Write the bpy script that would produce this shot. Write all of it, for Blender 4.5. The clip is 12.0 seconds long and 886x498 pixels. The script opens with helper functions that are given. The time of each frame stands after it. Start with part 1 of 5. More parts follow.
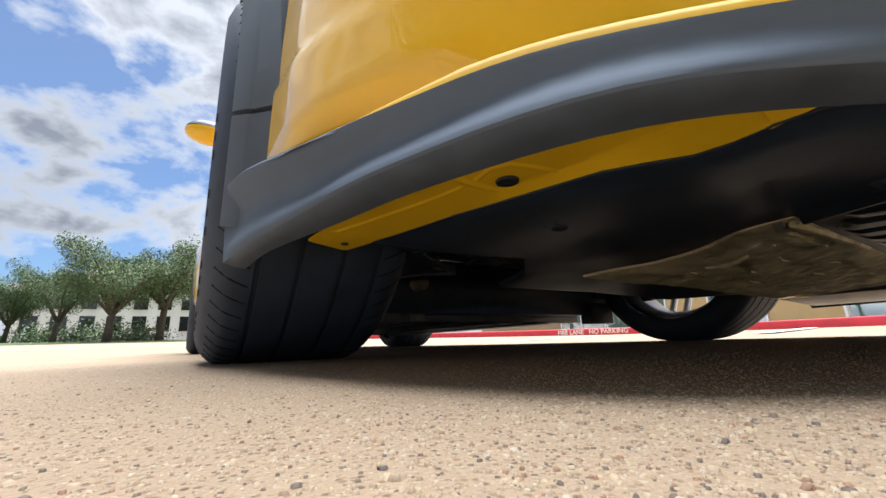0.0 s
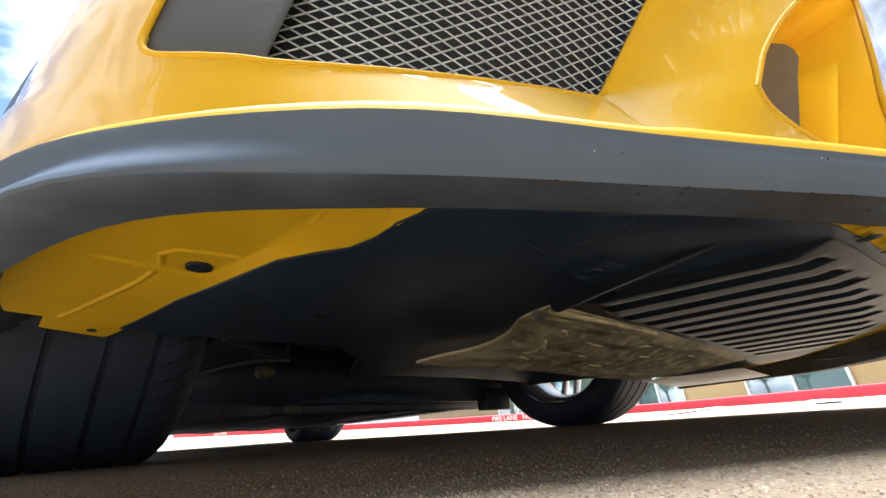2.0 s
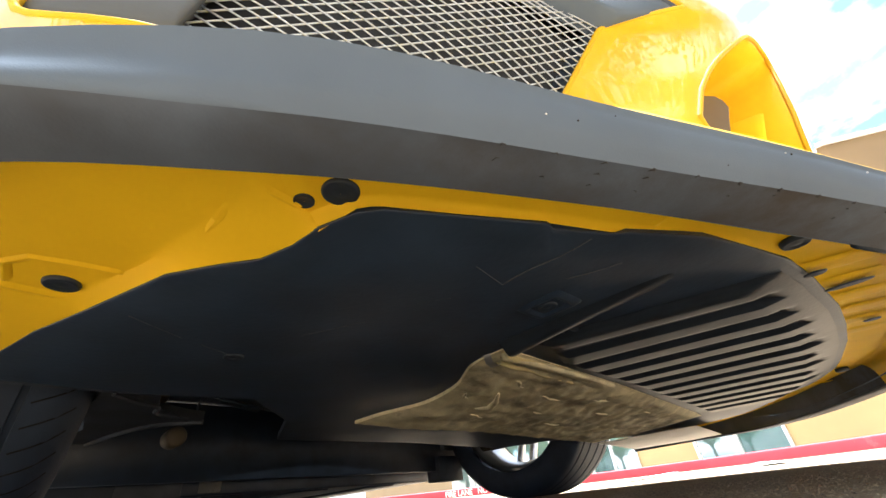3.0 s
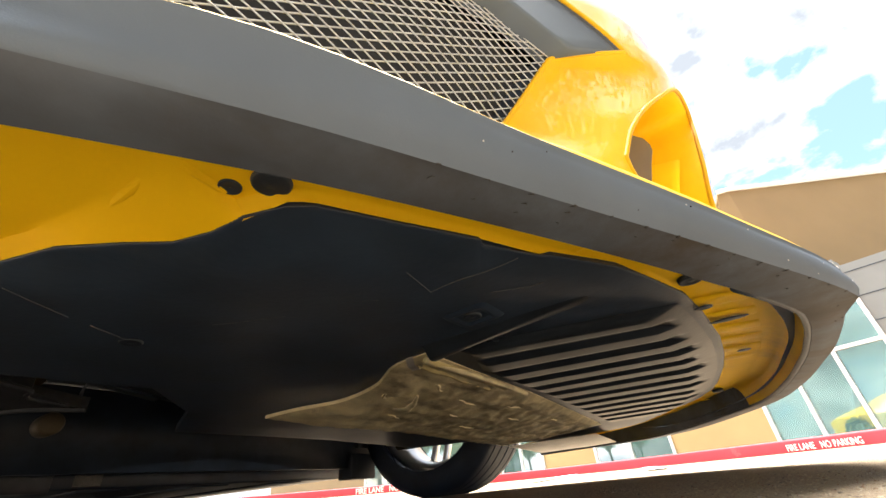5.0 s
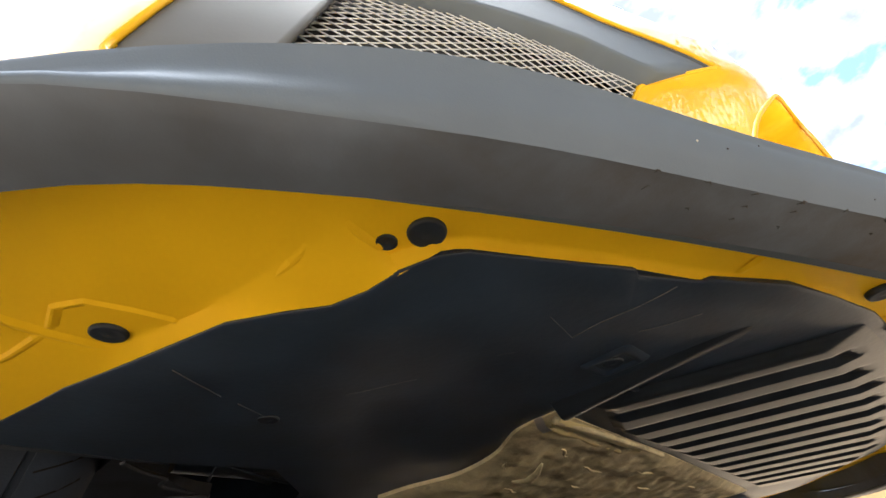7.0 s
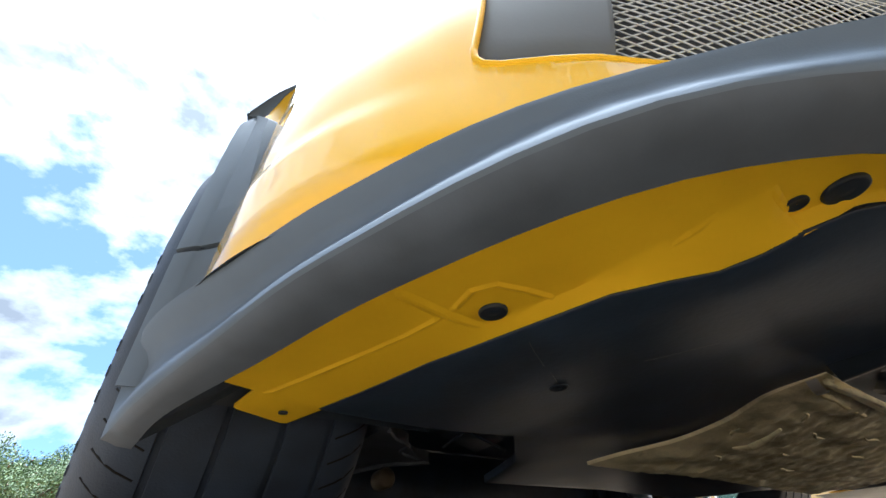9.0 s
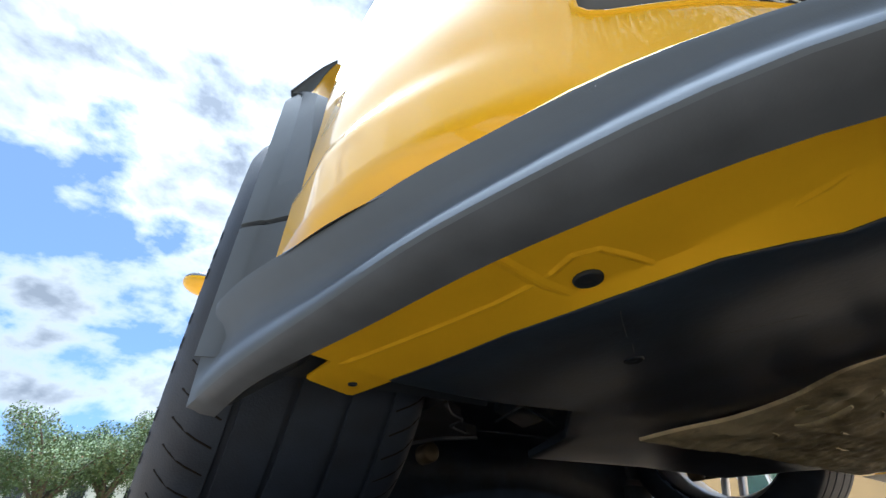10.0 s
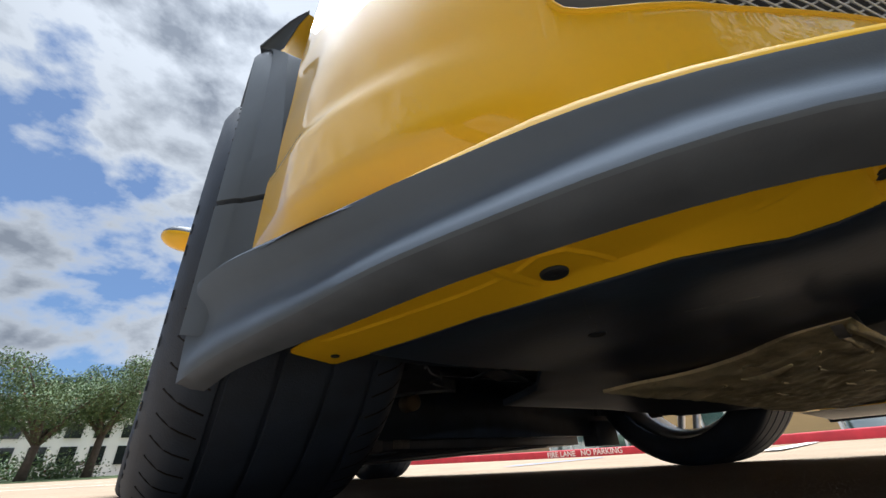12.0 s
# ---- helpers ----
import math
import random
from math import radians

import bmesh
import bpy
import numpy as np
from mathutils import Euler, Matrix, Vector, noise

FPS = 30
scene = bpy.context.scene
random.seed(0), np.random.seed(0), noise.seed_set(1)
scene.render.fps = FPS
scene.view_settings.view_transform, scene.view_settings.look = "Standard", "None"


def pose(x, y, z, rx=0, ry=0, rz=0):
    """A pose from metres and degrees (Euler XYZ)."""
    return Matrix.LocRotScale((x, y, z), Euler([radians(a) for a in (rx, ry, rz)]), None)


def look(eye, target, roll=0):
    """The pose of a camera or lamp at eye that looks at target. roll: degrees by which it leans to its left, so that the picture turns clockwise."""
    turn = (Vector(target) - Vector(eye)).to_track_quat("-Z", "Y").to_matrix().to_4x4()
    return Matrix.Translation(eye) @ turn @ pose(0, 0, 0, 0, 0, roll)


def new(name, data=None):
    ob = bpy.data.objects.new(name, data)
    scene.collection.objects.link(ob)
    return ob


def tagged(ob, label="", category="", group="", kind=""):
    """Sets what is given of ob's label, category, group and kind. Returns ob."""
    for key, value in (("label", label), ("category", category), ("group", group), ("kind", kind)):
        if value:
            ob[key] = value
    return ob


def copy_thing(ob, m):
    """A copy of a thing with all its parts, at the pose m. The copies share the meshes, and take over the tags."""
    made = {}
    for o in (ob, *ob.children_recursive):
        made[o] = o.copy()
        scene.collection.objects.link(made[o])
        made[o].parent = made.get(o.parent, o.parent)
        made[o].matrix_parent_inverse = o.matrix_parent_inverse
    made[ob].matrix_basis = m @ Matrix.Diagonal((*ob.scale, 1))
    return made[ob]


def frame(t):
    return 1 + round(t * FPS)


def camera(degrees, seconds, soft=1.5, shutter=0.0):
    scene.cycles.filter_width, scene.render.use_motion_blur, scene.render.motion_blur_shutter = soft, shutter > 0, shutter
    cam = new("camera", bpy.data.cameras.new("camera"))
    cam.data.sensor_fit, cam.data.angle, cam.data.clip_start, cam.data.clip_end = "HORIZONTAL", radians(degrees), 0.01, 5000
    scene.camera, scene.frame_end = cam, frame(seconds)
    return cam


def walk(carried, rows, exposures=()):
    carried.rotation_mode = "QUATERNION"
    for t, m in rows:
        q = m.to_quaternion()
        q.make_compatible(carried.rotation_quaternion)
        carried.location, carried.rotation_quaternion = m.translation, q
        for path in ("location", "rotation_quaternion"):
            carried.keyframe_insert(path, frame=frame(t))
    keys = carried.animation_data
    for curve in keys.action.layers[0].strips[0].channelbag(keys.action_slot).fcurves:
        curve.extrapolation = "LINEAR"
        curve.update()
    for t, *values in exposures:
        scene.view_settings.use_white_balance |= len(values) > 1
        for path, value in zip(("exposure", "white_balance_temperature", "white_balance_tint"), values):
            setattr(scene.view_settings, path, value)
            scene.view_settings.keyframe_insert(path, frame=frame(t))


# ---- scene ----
cam = camera(96.8, 12.0)
PATH = [
    (0, (-0.891, -0.826, 0.023), (0.137, 0.826, 0.486), -1.9),
    (0.5, (-0.851, -0.88, 0.03), (0.2, 0.735, 0.567), -2.1),
    (1, (-0.805, -0.916, 0.021), (0.284, 0.64, 0.648), -2.5),
    (1.5, (-0.75, -0.942, 0.023), (0.397, 0.531, 0.739), -3.0),
    (2, (-0.724, -0.944, 0.02), (0.477, 0.421, 0.852), -4.1),
    (2.5, (-0.678, -0.911, 0.017), (0.565, 0.318, 0.989), -5.5),
    (3, (-0.68, -0.914, 0.012), (0.598, 0.18, 1.093), -6.7),
    (3.5, (-0.667, -0.911, 0.013), (0.668, 0.071, 1.132), -7.4),
    (3.7, (-0.67, -0.914, 0.013), (0.698, 0.036, 1.121), -7.3),
    (5.5, (-0.681, -0.921, 0.016), (0.8, -0.066, 1.054), -5.5),
    (6, (-0.671, -0.915, 0.016), (0.715, -0.021, 1.146), -6.0),
    (6.5, (-0.677, -0.92, 0.016), (0.595, 0.006, 1.25), -6.6),
    (7, (-0.7, -0.868, 0.02), (0.463, 0.089, 1.336), -7.2),
    (7.5, (-0.743, -0.853, 0.026), (0.334, 0.161, 1.373), -6.5),
    (7.7, (-0.761, -0.834, 0.03), (0.295, 0.209, 1.371), -6.3),
    (9.3, (-0.854, -0.747, 0.02), (0.06, 0.518, 1.271), -3.5),
    (9.5, (-0.859, -0.738, 0.023), (0.042, 0.549, 1.261), -3.1),
    (10, (-0.879, -0.721, 0.019), (0.018, 0.599, 1.225), -2.7),
    (10.5, (-0.878, -0.719, 0.02), (0.018, 0.627, 1.197), -2.3),
    (11, (-0.876, -0.72, 0.02), (0.026, 0.655, 1.159), -2.1),
    (11.5, (-0.873, -0.732, 0.031), (0.075, 0.666, 1.102), -2.6),
    (12, (-0.886, -0.747, 0.041), (0.149, 0.661, 1.014), -3.8),
]
EXPOSURES = [(0.0, 1.20, 5800, 10), (1.0, 1.48, 5650, 9), (2.0, 1.98, 5500, 8), (2.5, 2.50, 5650, 5), (3.0, 2.80, 5700, 6), (3.5, 2.90, 6100, 7), (5.5, 2.48, 6300, 8), (6.5, 2.65, 6000, 8), (7.5, 2.62, 5700, 7), (9.5, 1.82, 5300, 5), (10.5, 1.50, 5400, 7), (12.0, 0.88, 5650, 8)]
walk(cam, [(t, look(eye, target, roll)) for t, eye, target, roll in PATH], EXPOSURES)

# ---------------------------------------------------------------- world, sun, exposure
SUN_EL, SUN_AZ = 78.0, 45.0          # degrees above the ground, degrees from +y towards +x


def heaven(el, az):
    """The direction of a place in the sky."""
    return (math.cos(radians(el)) * math.sin(radians(az)), math.cos(radians(el)) * math.cos(radians(az)), math.sin(radians(el)))


world = bpy.data.worlds.new("sky")
scene.world = world
world.use_nodes = True
wt = world.node_tree
wt.nodes.clear()
L = wt.links.new
w_out = wt.nodes.new("ShaderNodeOutputWorld")
w_bg = wt.nodes.new("ShaderNodeBackground")
w_sky = wt.nodes.new("ShaderNodeTexSky")
w_sky.sky_type = "NISHITA"
w_sky.sun_disc = False
w_sky.sun_elevation = radians(SUN_EL)
w_sky.sun_rotation = radians(SUN_AZ)
w_co = wt.nodes.new("ShaderNodeTexCoord")
w_flat = wt.nodes.new("ShaderNodeVectorMath")
w_flat.operation = "MULTIPLY"
w_flat.inputs[1].default_value = (1, 1, 1.7)
L(w_co.outputs["Generated"], w_flat.inputs[0])


def sky_noise(scale, detail, rough, shift):
    add = wt.nodes.new("ShaderNodeVectorMath")
    add.inputs[1].default_value = (shift, shift * .7, shift * .3)
    L(w_flat.outputs[0], add.inputs[0])
    n = wt.nodes.new("ShaderNodeTexNoise")
    n.inputs["Scale"].default_value = scale
    n.inputs["Detail"].default_value = detail
    n.inputs["Roughness"].default_value = rough
    n.inputs["Distortion"].default_value = 0.1
    L(add.outputs[0], n.inputs["Vector"])
    return n.outputs["Fac"]


def sky_spot(el, az, inner, outer, amount):
    """Rises smoothly to amount within a cone about a direction (cosines of its outer and inner angle)."""
    dot = wt.nodes.new("ShaderNodeVectorMath")
    dot.operation = "DOT_PRODUCT"
    dot.inputs[1].default_value = heaven(el, az)
    L(w_co.outputs["Generated"], dot.inputs[0])
    r = wt.nodes.new("ShaderNodeMapRange")
    r.interpolation_type = "SMOOTHSTEP"
    r.inputs["From Min"].default_value, r.inputs["From Max"].default_value = math.cos(radians(outer)), math.cos(radians(inner))
    r.inputs["To Min"].default_value, r.inputs["To Max"].default_value = 0, amount
    L(dot.outputs["Value"], r.inputs["Value"])
    return r.outputs[0]


def sky_sum(*values):
    total = values[0]
    for v in values[1:]:
        m = wt.nodes.new("ShaderNodeMath")
        L(total, m.inputs[0])
        L(v, m.inputs[1])
        total = m.outputs[0]
    return total


# broken cloud: thick round the sun, open in two parts of the sky
cloud = sky_noise(5.2, 12, 0.55, 4.2)
cover = sky_sum(cloud, sky_spot(60, -12, 5, 34, .12), sky_spot(42, 108, 6, 30, -.05), sky_spot(27, -24, 8, 34, -.09))
w_cover = wt.nodes.new("ShaderNodeValToRGB")
w_cover.color_ramp.elements[0].position = 0.36
w_cover.color_ramp.elements[0].color = (0.15, 0.15, 0.15, 1)
w_cover.color_ramp.elements[1].position = 0.47
L(cover, w_cover.inputs[0])
w_shade = wt.nodes.new("ShaderNodeValToRGB")
w_shade.color_ramp.elements[0].position = 0.47
w_shade.color_ramp.elements[0].color = (11.0, 10.9, 10.8, 1)
w_shade.color_ramp.elements[1].position = 0.63
w_shade.color_ramp.elements[1].color = (4.3, 4.5, 4.9, 1)
L(sky_sum(cloud, sky_spot(60, -12, 5, 60, -.04)), w_shade.inputs[0])
# the veil of cloud glows round the sun
w_glow = wt.nodes.new("ShaderNodeVectorMath")
w_glow.operation = "SCALE"
w_one = wt.nodes.new("ShaderNodeMath")
w_one.inputs[1].default_value = 1.0
L(sky_sum(sky_spot(60, -12, 2, 24, .30), sky_spot(60, -12, 5, 75, .12)), w_one.inputs[0])
L(w_shade.outputs[0], w_glow.inputs[0])
L(w_one.outputs[0], w_glow.inputs["Scale"])
w_mix = wt.nodes.new("ShaderNodeMix")
w_mix.data_type = "RGBA"
L(w_cover.outputs["Color"], w_mix.inputs["Factor"])
w_blue = wt.nodes.new("ShaderNodeVectorMath")
w_blue.operation = "MULTIPLY"
w_blue.inputs[1].default_value = (1.2, 1.6, 1.95)
L(w_sky.outputs[0], w_blue.inputs[0])
L(w_blue.outputs[0], w_mix.inputs["A"])
L(w_glow.outputs[0], w_mix.inputs["B"])
L(w_mix.outputs["Result"], w_bg.inputs["Color"])
w_bg.inputs["Strength"].default_value = 0.032
L(w_bg.outputs[0], w_out.inputs["Surface"])

# the sun behind thin cloud
sun = new("sun", bpy.data.lights.new("sun", "SUN"))
sun.data.energy = 6.6
sun.data.angle = radians(55)
sun.data.color = (1.0, 0.96, 0.90)
sun.matrix_world = look((0, 0, 0), tuple(-c for c in heaven(SUN_EL, SUN_AZ)))
sun.location = (-2, 12, 20)

# ---------------------------------------------------------------- materials


def mat(name, color, rough=0.5, metal=0.0, coat=0.0, spread=0.12, scale=8.0, grain=0.0, grain_scale=300.0, spec=0.5,
        rough_var=0.0, tint=None, tint_at=(0.5, 0.65), per_object=0.0, worn_y=None):
    """A surface with colour variation at two scales, grain relief and, if given, a second stain colour."""
    m = bpy.data.materials.new(name)
    m.use_nodes = True
    t = m.node_tree
    b = t.nodes["Principled BSDF"]
    b.inputs["Roughness"].default_value = rough
    b.inputs["Metallic"].default_value = metal
    b.inputs["Coat Weight"].default_value = coat
    b.inputs["Coat Roughness"].default_value = 0.015
    b.inputs["Coat IOR"].default_value = 1.5
    b.inputs["Specular IOR Level"].default_value = spec
    co = t.nodes.new("ShaderNodeTexCoord")
    n = t.nodes.new("ShaderNodeTexNoise")
    n.inputs["Scale"].default_value = scale
    n.inputs["Detail"].default_value = 8.0
    t.links.new(co.outputs["Object"], n.inputs["Vector"])
    ramp = t.nodes.new("ShaderNodeValToRGB")
    ramp.color_ramp.elements[0].position, ramp.color_ramp.elements[1].position = 0.3, 0.7
    ramp.color_ramp.elements[0].color = (*[c * (1 - spread) for c in color], 1)
    ramp.color_ramp.elements[1].color = (*[min(1, c * (1 + spread)) for c in color], 1)
    t.links.new(n.outputs["Fac"], ramp.inputs[0])
    col = ramp.outputs[0]
    if tint:
        n3 = t.nodes.new("ShaderNodeTexNoise")
        n3.inputs["Scale"].default_value = scale * 0.37
        n3.inputs["Detail"].default_value = 10.0
        n3.inputs["Roughness"].default_value = 0.68
        t.links.new(co.outputs["Object"], n3.inputs["Vector"])
        r3 = t.nodes.new("ShaderNodeValToRGB")
        r3.color_ramp.elements[0].position, r3.color_ramp.elements[1].position = tint_at
        t.links.new(n3.outputs["Fac"], r3.inputs[0])
        mx = t.nodes.new("ShaderNodeMix")
        mx.data_type = "RGBA"
        amount = r3.outputs[0]
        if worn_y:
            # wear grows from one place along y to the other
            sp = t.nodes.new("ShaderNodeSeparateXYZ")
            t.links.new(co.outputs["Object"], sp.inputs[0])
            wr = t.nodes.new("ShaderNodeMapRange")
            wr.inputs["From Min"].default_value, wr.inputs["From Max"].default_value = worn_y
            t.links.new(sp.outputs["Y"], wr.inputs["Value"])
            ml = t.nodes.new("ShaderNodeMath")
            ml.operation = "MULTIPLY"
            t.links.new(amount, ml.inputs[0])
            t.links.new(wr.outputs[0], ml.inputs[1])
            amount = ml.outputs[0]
        t.links.new(amount, mx.inputs["Factor"])
        t.links.new(col, mx.inputs["A"])
        mx.inputs["B"].default_value = (*tint, 1)
        col = mx.outputs["Result"]
    if per_object:
        oi = t.nodes.new("ShaderNodeObjectInfo")
        hs = t.nodes.new("ShaderNodeHueSaturation")
        mr = t.nodes.new("ShaderNodeMapRange")
        mr.inputs["To Min"].default_value, mr.inputs["To Max"].default_value = 1 - per_object, 1 + per_object
        t.links.new(oi.outputs["Random"], mr.inputs["Value"])
        t.links.new(mr.outputs[0], hs.inputs["Value"])
        t.links.new(col, hs.inputs["Color"])
        col = hs.outputs[0]
    t.links.new(col, b.inputs["Base Color"])
    if rough_var:
        mr2 = t.nodes.new("ShaderNodeMapRange")
        mr2.inputs["To Min"].default_value, mr2.inputs["To Max"].default_value = rough - rough_var, rough + rough_var
        t.links.new(n.outputs["Fac"], mr2.inputs["Value"])
        t.links.new(mr2.outputs[0], b.inputs["Roughness"])
    if grain:
        n2 = t.nodes.new("ShaderNodeTexNoise")
        n2.inputs["Scale"].default_value = grain_scale
        n2.inputs["Detail"].default_value = 3.0
        t.links.new(co.outputs["Object"], n2.inputs["Vector"])
        bump = t.nodes.new("ShaderNodeBump")
        bump.inputs["Strength"].default_value = grain
        bump.inputs["Distance"].default_value = 0.002
        t.links.new(n2.outputs["Fac"], bump.inputs["Height"])
        t.links.new(bump.outputs[0], b.inputs["Normal"])
    return m


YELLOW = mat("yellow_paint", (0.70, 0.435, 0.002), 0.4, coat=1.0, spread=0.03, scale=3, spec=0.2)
# body yellow, slightly darker and without the clear coat
YELLOW_MATT = mat("matt_yellow_edge", (0.62, 0.38, 0.004), 0.5, spec=0.2, spread=0.05, scale=8)
# body yellow with a raised base, so undersides look lit by ground bounce
YELLOW_LIFTED = mat("yellow_lifted", (0.95, 0.60, 0.006), 0.55, spec=0.12, spread=0.07, scale=9, grain=0.05, tint=(0.50, 0.29, 0.03), tint_at=(0.6, 0.85), rough_var=0.08)
PLASTIC = mat("grey_plastic", (0.094, 0.122, 0.166), 0.76, spec=0.22, spread=0.08, scale=12, grain=0.07, grain_scale=1400, rough_var=0.05)
# scuff tint is wear; the darker base holds shade of the lip's lower face
SCUFFED_SHADED = mat("scuffed_shaded_plastic", (0.066, 0.084, 0.116), 0.64, spec=0.25, spread=0.2, scale=26, grain=0.05, grain_scale=900, rough_var=0.1, tint=(0.040, 0.037, 0.037), tint_at=(0.40, 0.58), worn_y=(-.74, -.93))
PANEL = mat("satin_panel", (0.080, 0.088, 0.100), 0.64, spec=0.3, spread=0.05, scale=6, grain=0.03)
VENT = mat("vent_plastic", (0.20, 0.20, 0.205), 0.6, spread=0.08, scale=10, grain=0.05)
TRAY = mat("undertray_plastic", (0.026, 0.044, 0.080), 0.42, spread=0.35, scale=14, grain=0.10, grain_scale=160, rough_var=0.04, tint=(0.034, 0.047, 0.072), tint_at=(0.55, 0.8))
RIBBED = mat("ribbed_plastic", (0.020, 0.028, 0.042), 0.36, spec=0.35, spread=0.25, scale=20, grain=0.08, grain_scale=160)
BLACK = mat("black_part", (0.022, 0.034, 0.055), 0.5, spread=0.3, scale=20, grain=0.1)
RUBBER = mat("tyre_rubber", (0.022, 0.036, 0.066), 0.66, spread=0.25, scale=18, grain=0.25, grain_scale=500, tint=(0.028, 0.040, 0.064), tint_at=(0.55, 0.8))
PAD = mat("insulation_mat", (0.72, 0.66, 0.45), 0.7, spread=0.25, scale=22, grain=0.5, grain_scale=90, tint=(0.22, 0.195, 0.13), tint_at=(0.52, 0.68))
WIRE = mat("wire_mesh", (0.46, 0.51, 0.58), 0.45, metal=0.1, spread=0.15, scale=60)
ALLOY = mat("alloy", (0.55, 0.56, 0.58), 0.3, metal=0.85, spread=0.08, scale=10)
STEEL = mat("dusty_steel", (0.060, 0.072, 0.095), 0.5, metal=0.1, spread=0.4, scale=16, grain=0.25, grain_scale=120)
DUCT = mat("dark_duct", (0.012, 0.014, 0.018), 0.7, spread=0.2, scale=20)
SIPE_SHADE = mat("groove_shade", (0.003, 0.003, 0.004), 0.9, spread=0.2)
BRASS = mat("ochre_bush", (0.10, 0.078, 0.045), 0.5, spread=0.2, scale=30)
LINER = mat("pale_liner", (0.58, 0.58, 0.57), 0.55, spread=0.1, scale=12)
GLASS_DARK = mat("car_glass", (0.015, 0.018, 0.02), 0.05, spread=0.1, coat=0.5)

# ---------------------------------------------------------------- helpers for shapes


def part(name, bm, material, parent=None, label="", smooth=True):
    me = bpy.data.meshes.new(name)
    bmesh.ops.recalc_face_normals(bm, faces=bm.faces)
    bm.to_mesh(me)
    bm.free()
    for p in me.polygons:
        p.use_smooth = smooth
    for m in (material if isinstance(material, (list, tuple)) else [material]):
        me.materials.append(m)
    ob = new(name, me)
    if parent:
        ob.parent = parent
    if label:
        ob["label"] = label
    return ob


def thing(name, label, category, place=(0, 0, 0), kind="", group=""):
    return tagged(_at(new(name), place), label, category, group, kind)


def _at(ob, place):
    ob.location = place
    return ob


def crisp(ob, degrees=35):
    ob.data.set_sharp_from_angle(angle=radians(degrees))
    return ob


def curve_through(points, n):
    """n points on a smooth curve through the given ones."""
    p = [Vector(q) for q in points]
    p = [2 * p[0] - p[1]] + p + [2 * p[-1] - p[-2]]
    out = []
    for i in range(n):
        u = i / (n - 1) * (len(p) - 3)
        k = min(int(u), len(p) - 4)
        t = u - k
        a, b, c, d = p[k:k + 4]
        out.append(0.5 * (2 * b + (c - a) * t + (2 * a - 5 * b + 4 * c - d) * t * t + (3 * b - a - 3 * c + d) * t ** 3))
    return out


def loft(bm, rows, close=False, mi=0):
    vs = [[bm.verts.new(p) for p in row] for row in rows]
    n = len(rows[0])
    for a, b in zip(vs, vs[1:]):
        for i in range(n - (0 if close else 1)):
            f = bm.faces.new((a[i], a[(i + 1) % n], b[(i + 1) % n], b[i]))
            f.material_index = mi
    return vs


def box(bm, x0, x1, y0, y1, z0, z1, bevel=0.0, m=None):
    r = bmesh.ops.create_cube(bm, size=1)
    bmesh.ops.scale(bm, vec=(x1 - x0, y1 - y0, z1 - z0), verts=r["verts"])
    bmesh.ops.translate(bm, vec=((x0 + x1) / 2, (y0 + y1) / 2, (z0 + z1) / 2), verts=r["verts"])
    vs = r["verts"]
    if bevel:
        es = list({e for v in vs for e in v.link_edges})
        vs = list({v for f in bmesh.ops.bevel(bm, geom=es, offset=bevel, segments=2, affect="EDGES", profile=0.5)["faces"] for v in f.verts} | {v for v in vs if v.is_valid})
    if m is not None:
        bmesh.ops.transform(bm, matrix=m, verts=[v for v in vs if v.is_valid])


def tube(bm, points, radius, sides=8, cap=True):
    """A rod along the points; radius may be one number or one for each point."""
    pts = [Vector(p) for p in points]
    rs = radius if isinstance(radius, (list, tuple)) else [radius] * len(pts)
    rows = []
    for i, p in enumerate(pts):
        d = (pts[min(i + 1, len(pts) - 1)] - pts[max(i - 1, 0)]).normalized()
        a = d.orthogonal().normalized() if i == 0 else (rows_a - d * rows_a.dot(d)).normalized()
        rows_a = a
        b = d.cross(a)
        rows.append([p + rs[i] * (math.cos(2 * math.pi * k / sides) * a + math.sin(2 * math.pi * k / sides) * b) for k in range(sides)])
    vs = loft(bm, rows, close=True)
    if cap:
        bm.faces.new(vs[0][::-1])
        bm.faces.new(vs[-1])


def lathe(bm, profile, sides=64, axis="x", centre=(0, 0, 0)):
    """A turned shape: profile of (along, radius) about an axis through the centre."""
    rows = []
    for k in range(sides):
        a = 2 * math.pi * k / sides
        row = []
        for s, r in profile:
            c, d = r * math.cos(a), r * math.sin(a)
            q = {"x": (s, c, d), "y": (c, s, d), "z": (c, d, s)}[axis]
            row.append(Vector(q) + Vector(centre))
        rows.append(row)
    rows.append(rows[0])
    loft(bm, rows)
    bmesh.ops.remove_doubles(bm, verts=bm.verts, dist=1e-5)


def plate(bm, outline, z_of, down=0.004):
    """A flat sheet of that outline, with a thickness; z_of(x, y) is its lower face."""
    low = [bm.verts.new((x, y, z_of(x, y))) for x, y in outline]
    top = [bm.verts.new((x, y, z_of(x, y) + down)) for x, y in outline]
    n = len(outline)
    f0 = bm.faces.new(low)
    f1 = bm.faces.new(top[::-1])
    for i in range(n):
        bm.faces.new((low[i], low[(i + 1) % n], top[(i + 1) % n], top[i]))
    bmesh.ops.triangulate(bm, faces=[f0, f1])


def inside(poly, x, z):
    c = False
    for (x0, z0), (x1, z1) in zip(poly, poly[1:] + poly[:1]):
        if (z0 > z) != (z1 > z) and x < (x1 - x0) * (z - z0) / (z1 - z0) + x0:
            c = not c
    return c


